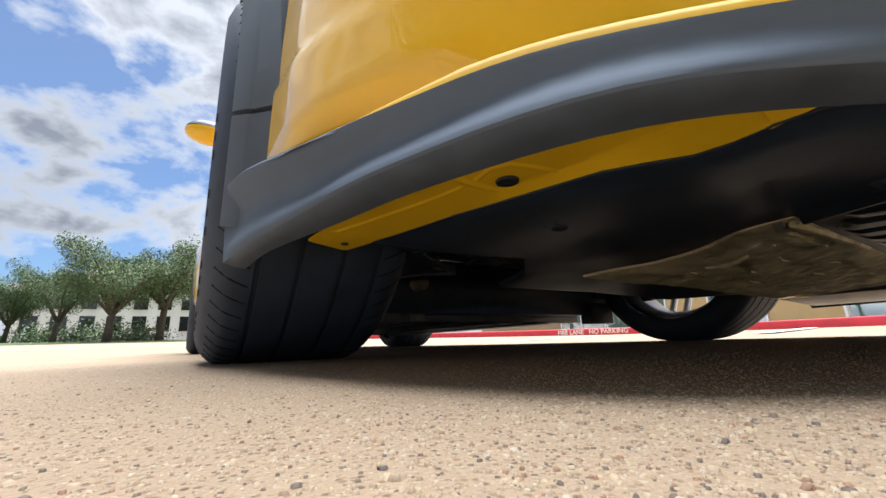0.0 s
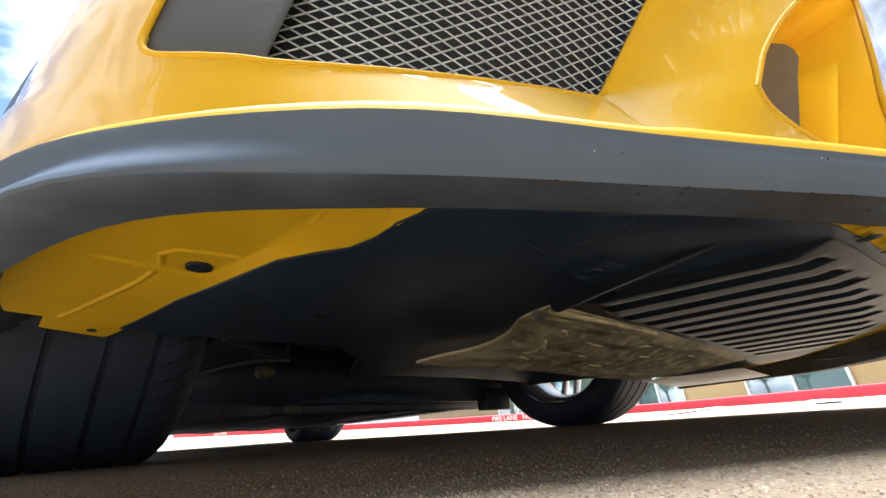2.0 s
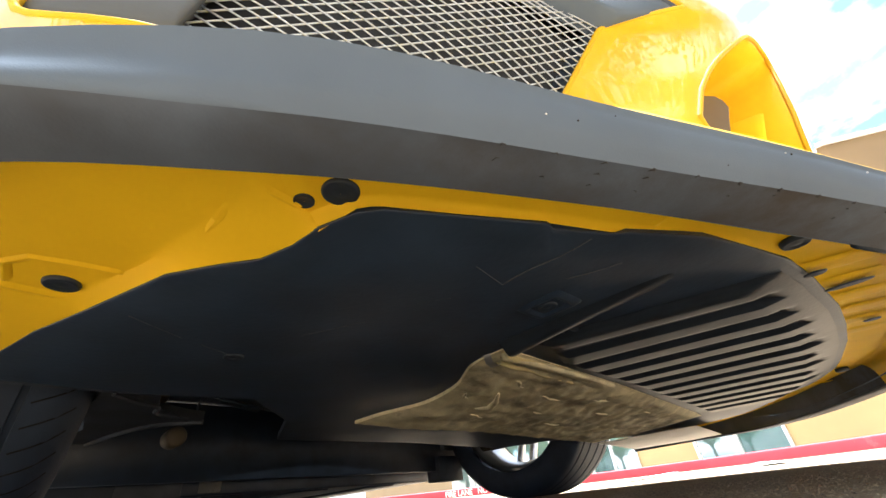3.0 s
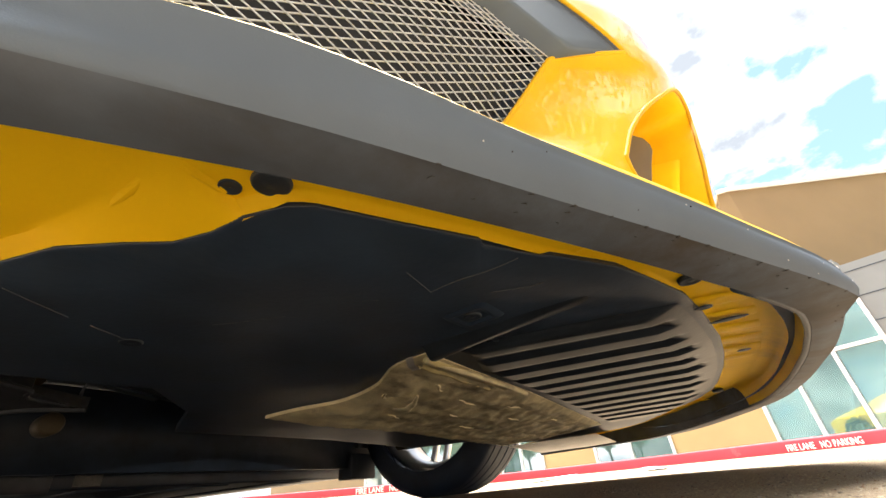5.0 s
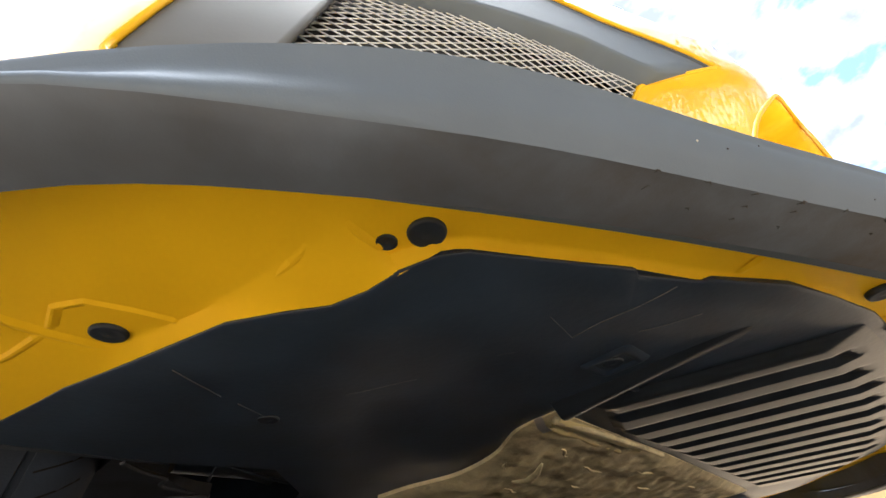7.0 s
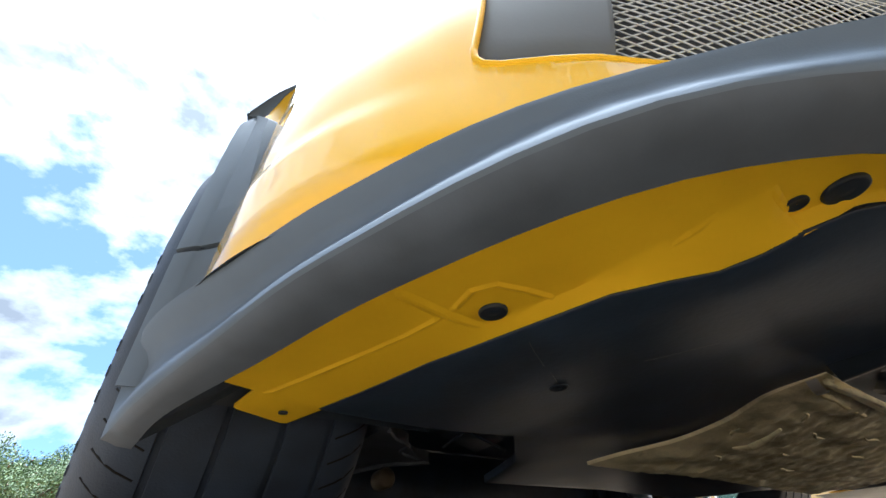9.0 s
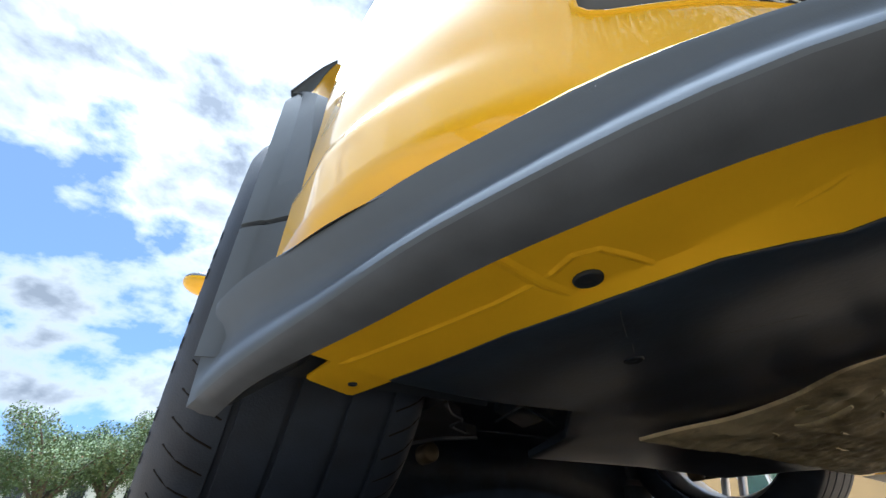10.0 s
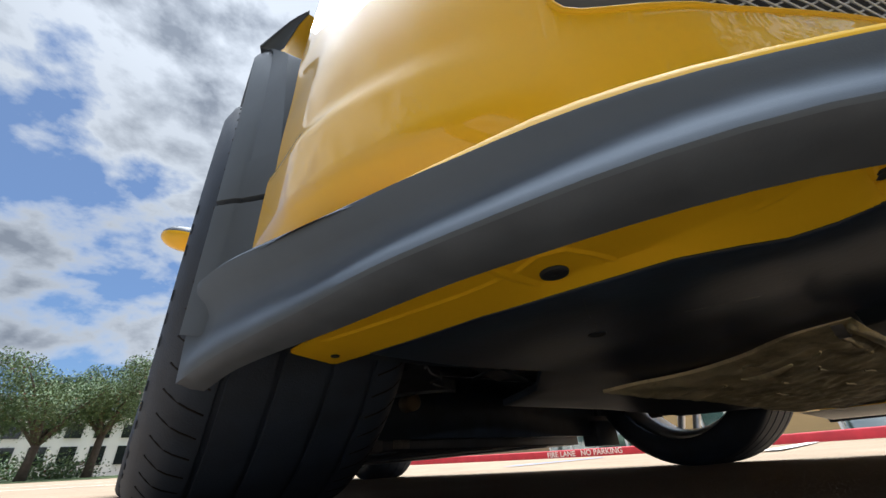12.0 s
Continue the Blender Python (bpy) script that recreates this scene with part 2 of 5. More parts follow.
def rounded(poly, radius, n=5):
    """The outline with its corners rounded."""
    out = []
    k = len(poly)
    for i in range(k):
        p, q, r = Vector(poly[i - 1]), Vector(poly[i]), Vector(poly[(i + 1) % k])
        rr = radius[i] if isinstance(radius, (list, tuple)) else radius
        if rr <= 0:
            out.append(tuple(q))
            continue
        a = q + (p - q).normalized() * min(rr, (p - q).length * 0.45)
        b = q + (r - q).normalized() * min(rr, (r - q).length * 0.45)
        for j in range(n + 1):
            t = j / n
            out.append(tuple((1 - t) ** 2 * a + 2 * t * (1 - t) * q + t * t * b))
    return out


# ---------------------------------------------------------------- ground


def ground_z(x, y):
    r = math.hypot(x, y)
    return 0.012 * max(0.0, r - 2.5) + 0.012 * max(0.0, y - 4.0) if r < 120 else 0.012 * 117.5 + 0.012 * max(0.0, min(y, 120) - 4.0)


def concrete_material():
    m = bpy.data.materials.new("exposed_aggregate_concrete")
    m.use_nodes = True
    t = m.node_tree
    b = t.nodes["Principled BSDF"]
    b.inputs["Roughness"].default_value = 0.85
    co = t.nodes.new("ShaderNodeTexCoord")
    warp = t.nodes.new("ShaderNodeTexNoise")
    warp.inputs["Scale"].default_value = 60
    big = t.nodes.new("ShaderNodeTexNoise")
    big.inputs["Scale"].default_value = 1.6
    big.inputs["Detail"].default_value = 9
    vor = t.nodes.new("ShaderNodeTexVoronoi")
    vor.inputs["Scale"].default_value = 520
    vor2 = t.nodes.new("ShaderNodeTexVoronoi")
    vor2.inputs["Scale"].default_value = 900
    for n in (warp, big, vor, vor2):
        t.links.new(co.outputs["Object"], n.inputs["Vector"])
    sep = t.nodes.new("ShaderNodeSeparateColor")
    t.links.new(vor.outputs["Color"], sep.inputs[0])
    stones = t.nodes.new("ShaderNodeValToRGB")
    e = stones.color_ramp.elements
    e[0].position, e[0].color = 0.0, (0.065, 0.047, 0.031, 1)
    e[1].position, e[1].color = 1.0, (0.335, 0.266, 0.182, 1)
    for pos, col in ((0.12, (0.148, 0.095, 0.054, 1)), (0.35, (0.218, 0.158, 0.097, 1)), (0.6, (0.257, 0.189, 0.114, 1)), (0.85, (0.231, 0.171, 0.121, 1))):
        x = e.new(pos)
        x.color = col
    t.links.new(sep.outputs[0], stones.inputs[0])
    paste = t.nodes.new("ShaderNodeValToRGB")
    paste.color_ramp.elements[0].position, paste.color_ramp.elements[1].position = 0.35, 0.7
    paste.color_ramp.elements[0].color, paste.color_ramp.elements[1].color = (0.226, 0.161, 0.099, 1), (0.315, 0.237, 0.154, 1)
    t.links.new(big.outputs["Fac"], paste.inputs[0])
    edge = t.nodes.new("ShaderNodeValToRGB")
    edge.color_ramp.elements[0].position, edge.color_ramp.elements[1].position = 0.28, 0.5
    t.links.new(vor.outputs["Distance"], edge.inputs[0])
    mix = t.nodes.new("ShaderNodeMix")
    mix.data_type = "RGBA"
    t.links.new(edge.outputs[0], mix.inputs["Factor"])
    t.links.new(stones.outputs[0], mix.inputs["A"])
    t.links.new(paste.outputs[0], mix.inputs["B"])
    t.links.new(mix.outputs["Result"], b.inputs["Base Color"])
    add = t.nodes.new("ShaderNodeMath")
    add.operation = "ADD"
    t.links.new(vor.outputs["Distance"], add.inputs[0])
    t.links.new(vor2.outputs["Distance"], add.inputs[1])
    bump = t.nodes.new("ShaderNodeBump")
    bump.invert = True
    bump.inputs["Strength"].default_value = 0.5
    bump.inputs["Distance"].default_value = 0.0016
    t.links.new(add.outputs[0], bump.inputs["Height"])
    t.links.new(bump.outputs[0], b.inputs["Normal"])
    return m


CONCRETE = concrete_material()
bm = bmesh.new()
rings = [0.0, 0.6, 1.2, 1.8, 2.5, 3.2, 4, 5, 6, 7, 8.5, 10, 12, 15, 20, 28, 40, 60, 90, 130, 400, 1500, 4000]
rows = [[Vector((r * math.cos(2 * math.pi * k / 72), r * math.sin(2 * math.pi * k / 72), 0)) for k in range(72)] for r in rings[1:]]
for row in rows:
    for v in row:
        v.z = ground_z(v.x, v.y)
vs = loft(bm, rows, close=True)
hub = bm.verts.new((0, 0, 0))
for k in range(72):
    bm.faces.new((hub, vs[0][k], vs[0][(k + 1) % 72]))
ground = tagged(part("ground", bm, CONCRETE), "tan exposed aggregate concrete of a car park", "ground", kind="structure")

# stones of the aggregate standing proud, near the camera's way


def stone_material():
    m = bpy.data.materials.new("aggregate_stone")
    m.use_nodes = True
    t = m.node_tree
    b = t.nodes["Principled BSDF"]
    b.inputs["Roughness"].default_value = 0.65
    g = t.nodes.new("ShaderNodeNewGeometry")
    r = t.nodes.new("ShaderNodeValToRGB")
    e = r.color_ramp.elements
    e[0].position, e[0].color = 0.0, (0.083, 0.064, 0.049, 1)
    e[1].position, e[1].color = 1.0, (0.361, 0.303, 0.229, 1)
    for pos, col in ((0.09, (0.140, 0.102, 0.068, 1)), (0.17, (0.227, 0.117, 0.058, 1)), (0.2, (0.249, 0.179, 0.112, 1)), (0.7, (0.318, 0.241, 0.159, 1)), (0.9, (0.348, 0.274, 0.169, 1))):
        x = e.new(pos)
        x.color = col
    n = t.nodes.new("ShaderNodeTexNoise")
    n.inputs["Scale"].default_value = 900
    mx = t.nodes.new("ShaderNodeMix")
    mx.data_type, mx.blend_type = "RGBA", "OVERLAY"
    mx.inputs["Factor"].default_value = 0.5
    t.links.new(g.outputs["Random Per Island"], r.inputs[0])
    t.links.new(r.outputs[0], mx.inputs["A"])
    t.links.new(n.outputs["Fac"], mx.inputs["B"])
    t.links.new(mx.outputs["Result"], b.inputs["Base Color"])
    return m


rng = random.Random(4)
verts, faces = [], []
for i in range(105000):
    d = 0.02 + 1.3 * rng.random() ** 2.1
    a = rng.uniform(-0.9, 2.0)
    ex = rng.random()
    x, y = -0.90 + 0.24 * ex + d * math.sin(a), -0.84 - 0.10 * ex + d * math.cos(a)
    s = rng.uniform(0.00035, 0.0010) if rng.random() < 0.95 else rng.uniform(0.0010, 0.0017)
    h, w = s * rng.uniform(0.2, 0.7), s * rng.uniform(0.55, 1.0)
    q = rng.random() * 6.3
    cq, sq = math.cos(q), math.sin(q)
    b0 = len(verts)
    for lev, k0, zz in ((1.0, 0.0, -0.0004), (0.62, 0.5, h)):
        for k in range(5):
            u, v = s * lev * rng.uniform(0.75, 1.15) * math.cos(k0 + k * 1.2566), w * lev * rng.uniform(0.75, 1.15) * math.sin(k0 + k * 1.2566)
            verts.append((x + cq * u - sq * v, y + sq * u + cq * v, zz * rng.uniform(0.7, 1.1)))
    for k in range(5):
        k2 = (k + 1) % 5
        faces.append((b0 + k, b0 + k2, b0 + 5 + k2, b0 + 5 + k))
    faces.append((b0 + 5, b0 + 6, b0 + 7, b0 + 8, b0 + 9))
me = bpy.data.meshes.new("aggregate_stones")
me.from_pydata(verts, [], faces)
me.materials.append(stone_material())
me.shade_smooth()
tagged(new("aggregate_stones", me), "small tan and brown stones standing proud of the concrete", "gravel", kind="stuff")

# ---------------------------------------------------------------- the car
car = thing("car", "glossy yellow sports car with grey plastic lip, parked on concrete", "car")
XC = 0.04                      # the car's middle line
R_TYRE, WHEELBASE = 0.33, 2.53


def whole(points):
    """A curve of the near half, wheel arch to middle, carried on over the other half."""
    far = [(2 * XC - x, y, z - 0.016 * min(1, (XC - x) / 0.6)) for x, y, z in points[:-1]]
    return list(points) + far[::-1]


CREASE = [(-.873, -.318, .120), (-.859, -.42, .119), (-.835, -.533, .118), (-.810, -.635, .117), (-.757, -.750, .116), (-.660, -.827, .115),
          (-.552, -.891, .115), (-.425, -.960, .115), (-.26, -1.034, .116), (-.10, -1.060, .117), (XC, -1.065, .117)]
INNER = [(-.850, -.320, .114), (-.838, -.42, .115), (-.807, -.533, .115), (-.778, -.635, .115), (-.728, -.737, .115), (-.645, -.805, .115),
         (-.540, -.869, .115), (-.410, -.938, .115), (-.25, -1.012, .115), (-.09, -1.036, .116), (XC, -1.041, .116)]
SKIN = [(-.866, -.325, .207), (-.860, -.42, .203), (-.838, -.55, .190), (-.80, -.645, .182), (-.745, -.720, .178), (-.65, -.792, .178),
       (-.53, -.867, .178), (-.40, -.937, .180), (-.25, -1.005, .180), (-.10, -1.035, .180), (XC, -1.04, .180)]
RIM = [(-.877, -.325, .214), (-.862, -.42, .199), (-.833, -.532, .178), (-.805, -.630, .163), (-.757, -.727, .155), (-.664, -.833, .142),
       (-.5495, -.9005, .138), (-.42, -.969, .136), (-.26, -1.036, .138), (-.10, -1.060, .140), (XC, -1.065, .140)]
N = 121


def between(a, b, t, out, curve_out):
    """Between two curves at t, pushed outwards (along the level normal) by out(k)."""
    res = []
    for i, (p, q) in enumerate(zip(a, b)):
        s = min(i, N - 1 - i) / (N // 2)
        d = (curve_out[min(i + 1, N - 1)] - curve_out[max(i - 1, 0)])
        nrm = Vector((d.y, -d.x, 0)).normalized()
        res.append(p.lerp(q, t) + nrm * out(s) * min(1, s / 0.022))
    return res


crease, inner, rim, foot = (curve_through(whole(c), N) for c in (CREASE, INNER, RIM, SKIN))
for c, far_out in ((crease, .016), (rim, .010), (inner, .002)):
    for i in range(38, 50):
        u = ((i - 37) / 12) ** 2
        c[i] += Vector((-.30, -.95, 0)) * far_out * u * (1 if i < 49 else .35)
        if c is rim:
            c[i].z += .004 * u
fold = lambda amp0, amp1: (lambda s: amp0 + (amp1 - amp0) * (lambda u: u * u * (3 - 2 * u))(min(1, max(0, (s - 0.16) / 0.44))))
ledge = [Vector((q.x, q.y + .012, p.z - .006)) for p, q in zip(rim, foot)]
lip_rows = [ledge,
            [p.lerp(q, .12) + Vector((0, 0, .0008)) for p, q in zip(rim, ledge)],
            between(rim, crease, 0.06, lambda s: 0.0030, rim),
            between(rim, crease, 0.15, fold(0.0015, 0.0025), rim),
            between(rim, crease, 0.27, fold(-0.0070, 0.0035), rim),
            between(rim, crease, 0.40, fold(-0.0120, 0.0040), rim),
            between(rim, crease, 0.54, fold(-0.0115, 0.0042), rim),
            between(rim, crease, 0.68, fold(-0.0070, 0.0040), rim),
            between(rim, crease, 0.80, fold(-0.0022, 0.0032), rim),
            between(rim, crease, 0.86, fold(-0.0006, 0.0022), rim),
            between(rim, crease, 0.92, fold(-0.0004, 0.0014), rim)]
round_edge = []
for i, p in enumerate(crease):
    s = min(i, N - 1 - i) / (N // 2)
    k = (1 - max(0, min(1, (s - .36) / .16))) * min(1, s / .05)
    d = crease[min(i + 1, N - 1)] - crease[max(i - 1, 0)]
    round_edge.append(p + Vector((-d.y, d.x, 0)).normalized() * .0022 * k + Vector((0, 0, .0022 * k)))
low_rows = [lip_rows[-1], round_edge,
            between(crease, inner, 0.26, lambda s: 0.000, rim),
            [p - Vector((0, 0, .0012)) for p in between(crease, inner, 0.5, lambda s: 0.0, rim)],
            between(crease, inner, 0.92, lambda s: 0.0, rim),
            inner,
            [p + Vector((.002, .002, .006)) for p in inner],
            [Vector((p.x + (.033 if p.y > -.40 else .002) * (1 if p.x < XC else -1) * min(1, abs(p.x - XC) / .3), p.y + .002, p.z + .030)) for p in inner],
            [Vector((p.x + (.060 if p.y > -.40 else .003) * (1 if p.x < XC else -1) * min(1, abs(p.x - XC) / .3), p.y + .003, p.z + .052)) for p in inner]]
bm = bmesh.new()
loft(bm, lip_rows + [round_edge])
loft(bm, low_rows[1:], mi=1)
bmesh.ops.remove_doubles(bm, verts=bm.verts, dist=1e-5)
# close the two ends at the wheel arches
for end in (0, N - 1):
    ring = [r[end] for r in lip_rows] + [r[end] for r in low_rows[1:]]
    bm.faces.new([bm.verts.new(p) for p in ring])
lip = crisp(part("bumper_lip", bm, [PLASTIC, SCUFFED_SHADED], car, "grey textured plastic lip, scuffed along its lower edge"), 42)

bm = bmesh.new()
for lo, hi in ((13, 108),):
    rows = []
    for i in range(lo, hi):
        d = (rim[i + 1] - rim[i - 1])
        back = Vector((-d.y, d.x, 0)).normalized()
        w = min(1, (i - lo) / 8, (hi - 1 - i) / 8) * (1.0 if not 36 < i < 84 else 1.25)
        rows.append([rim[i] + back * b + Vector((0, 0, z * w)) for b, z in ((.0020, -.002), (.0020, .0050), (.0035, .0085), (.007, .0105), (.013, .0120), (.030, .0180))])
    loft(bm, rows)
part("skin_foot", bm, YELLOW_MATT, car, "yellow foot of the bumper along the lip")

# bumper skin: rows at set heights, leaning back from the lip's upper edge
HEIGHTS = [.145, .25, .33, .42, .50, .60, .70, .78, .86]
LEAN_END = [.006, .008, .012, .022, .028, .036, .048, .080, .14]
LEAN_CORNER = [.026, .021, .015, .015, .017, .022, .034, .072, .17]
LEAN_NOSE = [.040, .022, .020, .016, .010, .004, .006, .035, .14]
BULGE_Z, BULGE = (.24, .29, .34, .40, .47, .54, .60, .67, .75), (0, .006, .015, .023, .030, .028, .017, .005, 0)


def skin_point(k, z):
    """The skin at station k (0 wheel arch to 10 middle) and height z, near half."""
    i = min(int(k), len(SKIN) - 2)
    q = Vector(SKIN[i]).lerp(Vector(SKIN[i + 1]), k - i)
    d = (Vector(SKIN[i + 1]) - Vector(SKIN[i])).normalized()
    back = Vector((-d.y, d.x, 0)).normalized()
    j = max(0, min(len(HEIGHTS) - 2, sum(h <= z for h in HEIGHTS) - 1))
    u = (z - HEIGHTS[j]) / (HEIGHTS[j + 1] - HEIGHTS[j])
    lean = []
    for a in (LEAN_END, LEAN_CORNER, LEAN_NOSE):
        p0, p1, p2, p3 = a[max(0, j - 1)], a[j], a[j + 1], a[min(len(a) - 1, j + 2)]
        lean.append(p1 + .5 * u * (p2 - p0 + u * (2 * p0 - 5 * p1 + 4 * p2 - p3 + u * (3 * (p1 - p2) + p3 - p0))))
    if k < 3.5:
        w = max(0, k - 0.8) / 2.7
        off = lean[0] + (lean[1] - lean[0]) * w
    else:
        w = ((k - 3.5) / 6.5) ** 2
        off = lean[1] + (lean[2] - lean[1]) * w
        w = max(0, min(1, (k - 6.8) / 1.6))
        off -= float(np.interp(z, BULGE_Z, BULGE)) * w * w * (3 - 2 * w)
    return q, back, off


def skin_row(z, n):
    """One row of the whole skin: near arch, middle, far arch."""
    pts = []
    base = []
    for c in range(len(SKIN)):
        q, back, off = skin_point(min(c, len(SKIN) - 1.0001), z)
        if c > 0:
            q2, back2, _ = skin_point(c - 0.5, z)
            back = (back + back2).normalized()
        p = Vector((q.x, q.y, 0)) + back * off
        base.append((p.x if c < len(SKIN) - 1 else XC, p.y, z))
    base = base[1:]
    far = [(2 * XC - x, y, zz - 0.016 * min(1, (XC - x) / 0.6)) for x, y, zz in base[:-1]]
    return curve_through(base + far[::-1], n)


NS = 301
zs = [.168 + (.86 - .168) * i / 84 for i in range(85)]
skin_rows = [skin_row(z, NS) for z in zs]


def skin_y(x, z):
    """The skin's y over (x, z)."""
    f = (z - zs[0]) / (zs[1] - zs[0])
    j = max(0, min(len(zs) - 2, int(f)))
    ys = []
    for row in (skin_rows[j], skin_rows[j + 1]):
        for a, b in zip(row, row[1:]):
            if a.x <= x <= b.x:
                ys.append(a.y + (b.y - a.y) * (x - a.x) / max(1e-9, b.x - a.x))
                break
        else:
            ys.append(row[0].y if x < 0 else row[-1].y)
    return ys[0] + (ys[1] - ys[0]) * (f - j)


flip = lambda poly: [(2 * XC - x, z) for x, z in poly][::-1]
INTAKE = rounded([(-.754, .256), (-.688, .246), (-.434, .279), (-.380, .411), (-.305, .446), (-.355, .508), (-.42, .557), (-.508, .614), (-.585, .68), (-.710, .69)],
                 [.022, .02, .008, .004, .004, .03, .03, .03, .03, .04], 4)
_t = [(-.142, .464), (-.18, .462), (-.228, .430), (-.306, .350), (-.346, .288)]
MOUTH = [(-.356, .262), (-.345, .235), (-.30, .207), (-.22, .196), (-.175, .205), (-.170, .24), (-.178, .29), (-.168, .35), (-.155, .40), (-.138, .442)] + _t
MOUTH = [(p.x, p.z) for p in curve_through([(x, 0, z) for x, z in MOUTH[-2:] + MOUTH + MOUTH[:2]], 4 * (len(MOUTH) + 3) + 1)[8:-9]]


def pillar_depth(x, z):
    """How far the pillar between intake and mouth falls back towards the mesh."""
    xm = -.433 + max(0, z - .28) * .42
    xr = float(np.interp(z, (.20, .25, .325, .40, .442), (-.372, -.360, -.325, -.265, -.225)))
    t = min(1, max(0, (x - xm) / (xr - xm)))
    zb = float(np.interp(x, (-.76, -.69, -.433), (.263, .243, .28)))
    u = min(1, max(0, (zb - z) / (zb - .186)))
    edge = float(np.interp(x, (-.70, -.433), (0, .056))) if x < xm else .056
    edge *= float(np.interp(z, (.28, .411, .445), (1, .46, 0)))
    return edge * (1 - t) ** 1.3 * (1 - u) ** .9


bent_rows = []
for row in skin_rows:
    bent_rows.append([Vector((p.x, p.y + (pillar_depth(p.x if p.x < XC else 2 * XC - p.x, p.z if p.x < XC else p.z + .012) if p.y < -.6 else 0), p.z)) for p in row])
for row in bent_rows:
    for p in row:
        q = max(0, min(1, (p.y + .395) / .06)) if abs(p.x - XC) > .75 else 0
        if abs(p.x - XC) > .75:
            p.x -= (-1 if p.x < XC else 1) * .011 * max(0, min(1, (.46 - p.z) / .16)) * max(0, min(1, (p.y + .50) / .09))
        p.x += (-1 if p.x < XC else 1) * .002 * q * q
        if p.y > -.68 and abs(p.x - XC) > .7:
            p.x -= (-1 if p.x < XC else 1) * .035 * max(0, min(1, (.205 - p.z) / .035)) * min(1, (p.y + .68) / .12)
        if p.y > -.66:
            zc = float(np.interp(p.y, (-.66, -.47, -.33), (.255, .285, .315)))
            u = max(0, min(1, (zc - p.z) / .016 + .5))
            p.x += (-1 if p.x < XC else 1) * .0045 * u * u * (3 - 2 * u) * min(1, (p.y + .66) / .12) * max(0, 1 - q * 1.5)
bm = bmesh.new()
loft(bm, bent_rows)


def cut_opening(bm, poly, deep, inner_side=0):
    """Cuts the outline through the sheet, seen along y, and turns its rim inwards."""
    cx, cz = sum(p[0] for p in poly) / len(poly), sum(p[1] for p in poly) / len(poly)
    x0, x1 = min(p[0] for p in poly) - .02, max(p[0] for p in poly) + .02
    z0, z1 = min(p[1] for p in poly) - .02, max(p[1] for p in poly) + .02
    for (ax, az), (bx, bz) in zip(poly, poly[1:] + poly[:1]):
        lx, hx, lz, hz = min(ax, bx) - .012, max(ax, bx) + .012, min(az, bz) - .014, max(az, bz) + .014
        near = [f for f in bm.faces if (lambda c: lx < c.x < hx and lz < c.z < hz and c.y < -.2)(f.calc_center_median())]
        geom = list({v for f in near for v in f.verts} | {e for f in near for e in f.edges}) + near
        bmesh.ops.bisect_plane(bm, geom=geom, dist=1e-5, plane_co=(ax, 0, az), plane_no=(bz - az, 0, -(bx - ax)))
    gone = [f for f in bm.faces if (lambda c: c.y < -.2 and inside(poly, c.x, c.z))(f.calc_center_median())]
    bmesh.ops.delete(bm, geom=gone, context="FACES")
    edges = [e for e in bm.edges if e.is_boundary and (lambda m: x0 < m.x < x1 and z0 < m.z < z1 and m.y < -.2)((e.verts[0].co + e.verts[1].co) / 2)]
    for step in ((0.001, 0.006), (0.003, 0.007), (0.005, 0.006), (0.012, 0.006), deep):
        r = bmesh.ops.extrude_edge_only(bm, edges=edges)
        if step[0] > .004 and inner_side:
            for g in r["geom"]:
                if isinstance(g, bmesh.types.BMFace):
                    g.material_index = inner_side
        for v in (g for g in r["geom"] if isinstance(g, bmesh.types.BMVert)):
            v.co.y += step[0]
            v.co.x += (cx - v.co.x) * step[1]
            v.co.z += (cz - v.co.z) * step[1]
        edges = [g for g in r["geom"] if isinstance(g, bmesh.types.BMEdge) and g.is_boundary]


cut_opening(bm, INTAKE, (0.050, 0.02), 1)
cut_opening(bm, flip(INTAKE), (0.050, 0.02), 1)
cut_opening(bm, MOUTH, (0.11, 0.06), 2)
cut_opening(bm, flip(MOUTH), (0.11, 0.06), 2)
skin = crisp(part("bumper_skin", bm, [YELLOW, BLACK, YELLOW_LIFTED], car, "glossy yellow bumper skin"), 75)

for name, poly in (("intake_rim", INTAKE), ("mouth_rim", MOUTH)):
    for sx in (0, 1):
        bm = bmesh.new()
        ring = []
        for (x0, z0), (x1, z1) in zip(poly, poly[1:] + poly[:1]):
            n = max(1, int(math.hypot(x1 - x0, z1 - z0) / .012))
            ring += [(x0 + (x1 - x0) * i / n, z0 + (z1 - z0) * i / n) for i in range(n)]
        ring.append(ring[0])
        pts = [Vector((x, skin_y(x, z) + pillar_depth(x, z) + .0012, z)) for x, z in ring]
        if sx:
            pts = [Vector((2 * XC - p.x, p.y, p.z - .012)) for p in pts]
        tube(bm, pts, .0026, 8, cap=False)
        part(name, bm, YELLOW_MATT, skin)

# bonnet from the top of the bumper skin back to the scuttle
bm = bmesh.new()
edge = [p for p in bent_rows[-1] if p.y < -.36]
rows = []
for i in range(13):
    t = i / 12
    row = []
    for p in edge:
        side = (p.x - XC) / .86
        q = Vector((XC + .82 * side, .62, .885 - .10 * side * side))
        row.append(p.lerp(q, t) + Vector((0, 0, .035 * math.sin(math.pi * t) * (1 - .5 * side * side))))
    rows.append(row)
loft(bm, rows)
part("bonnet", bm, YELLOW, car, "glossy yellow bonnet")

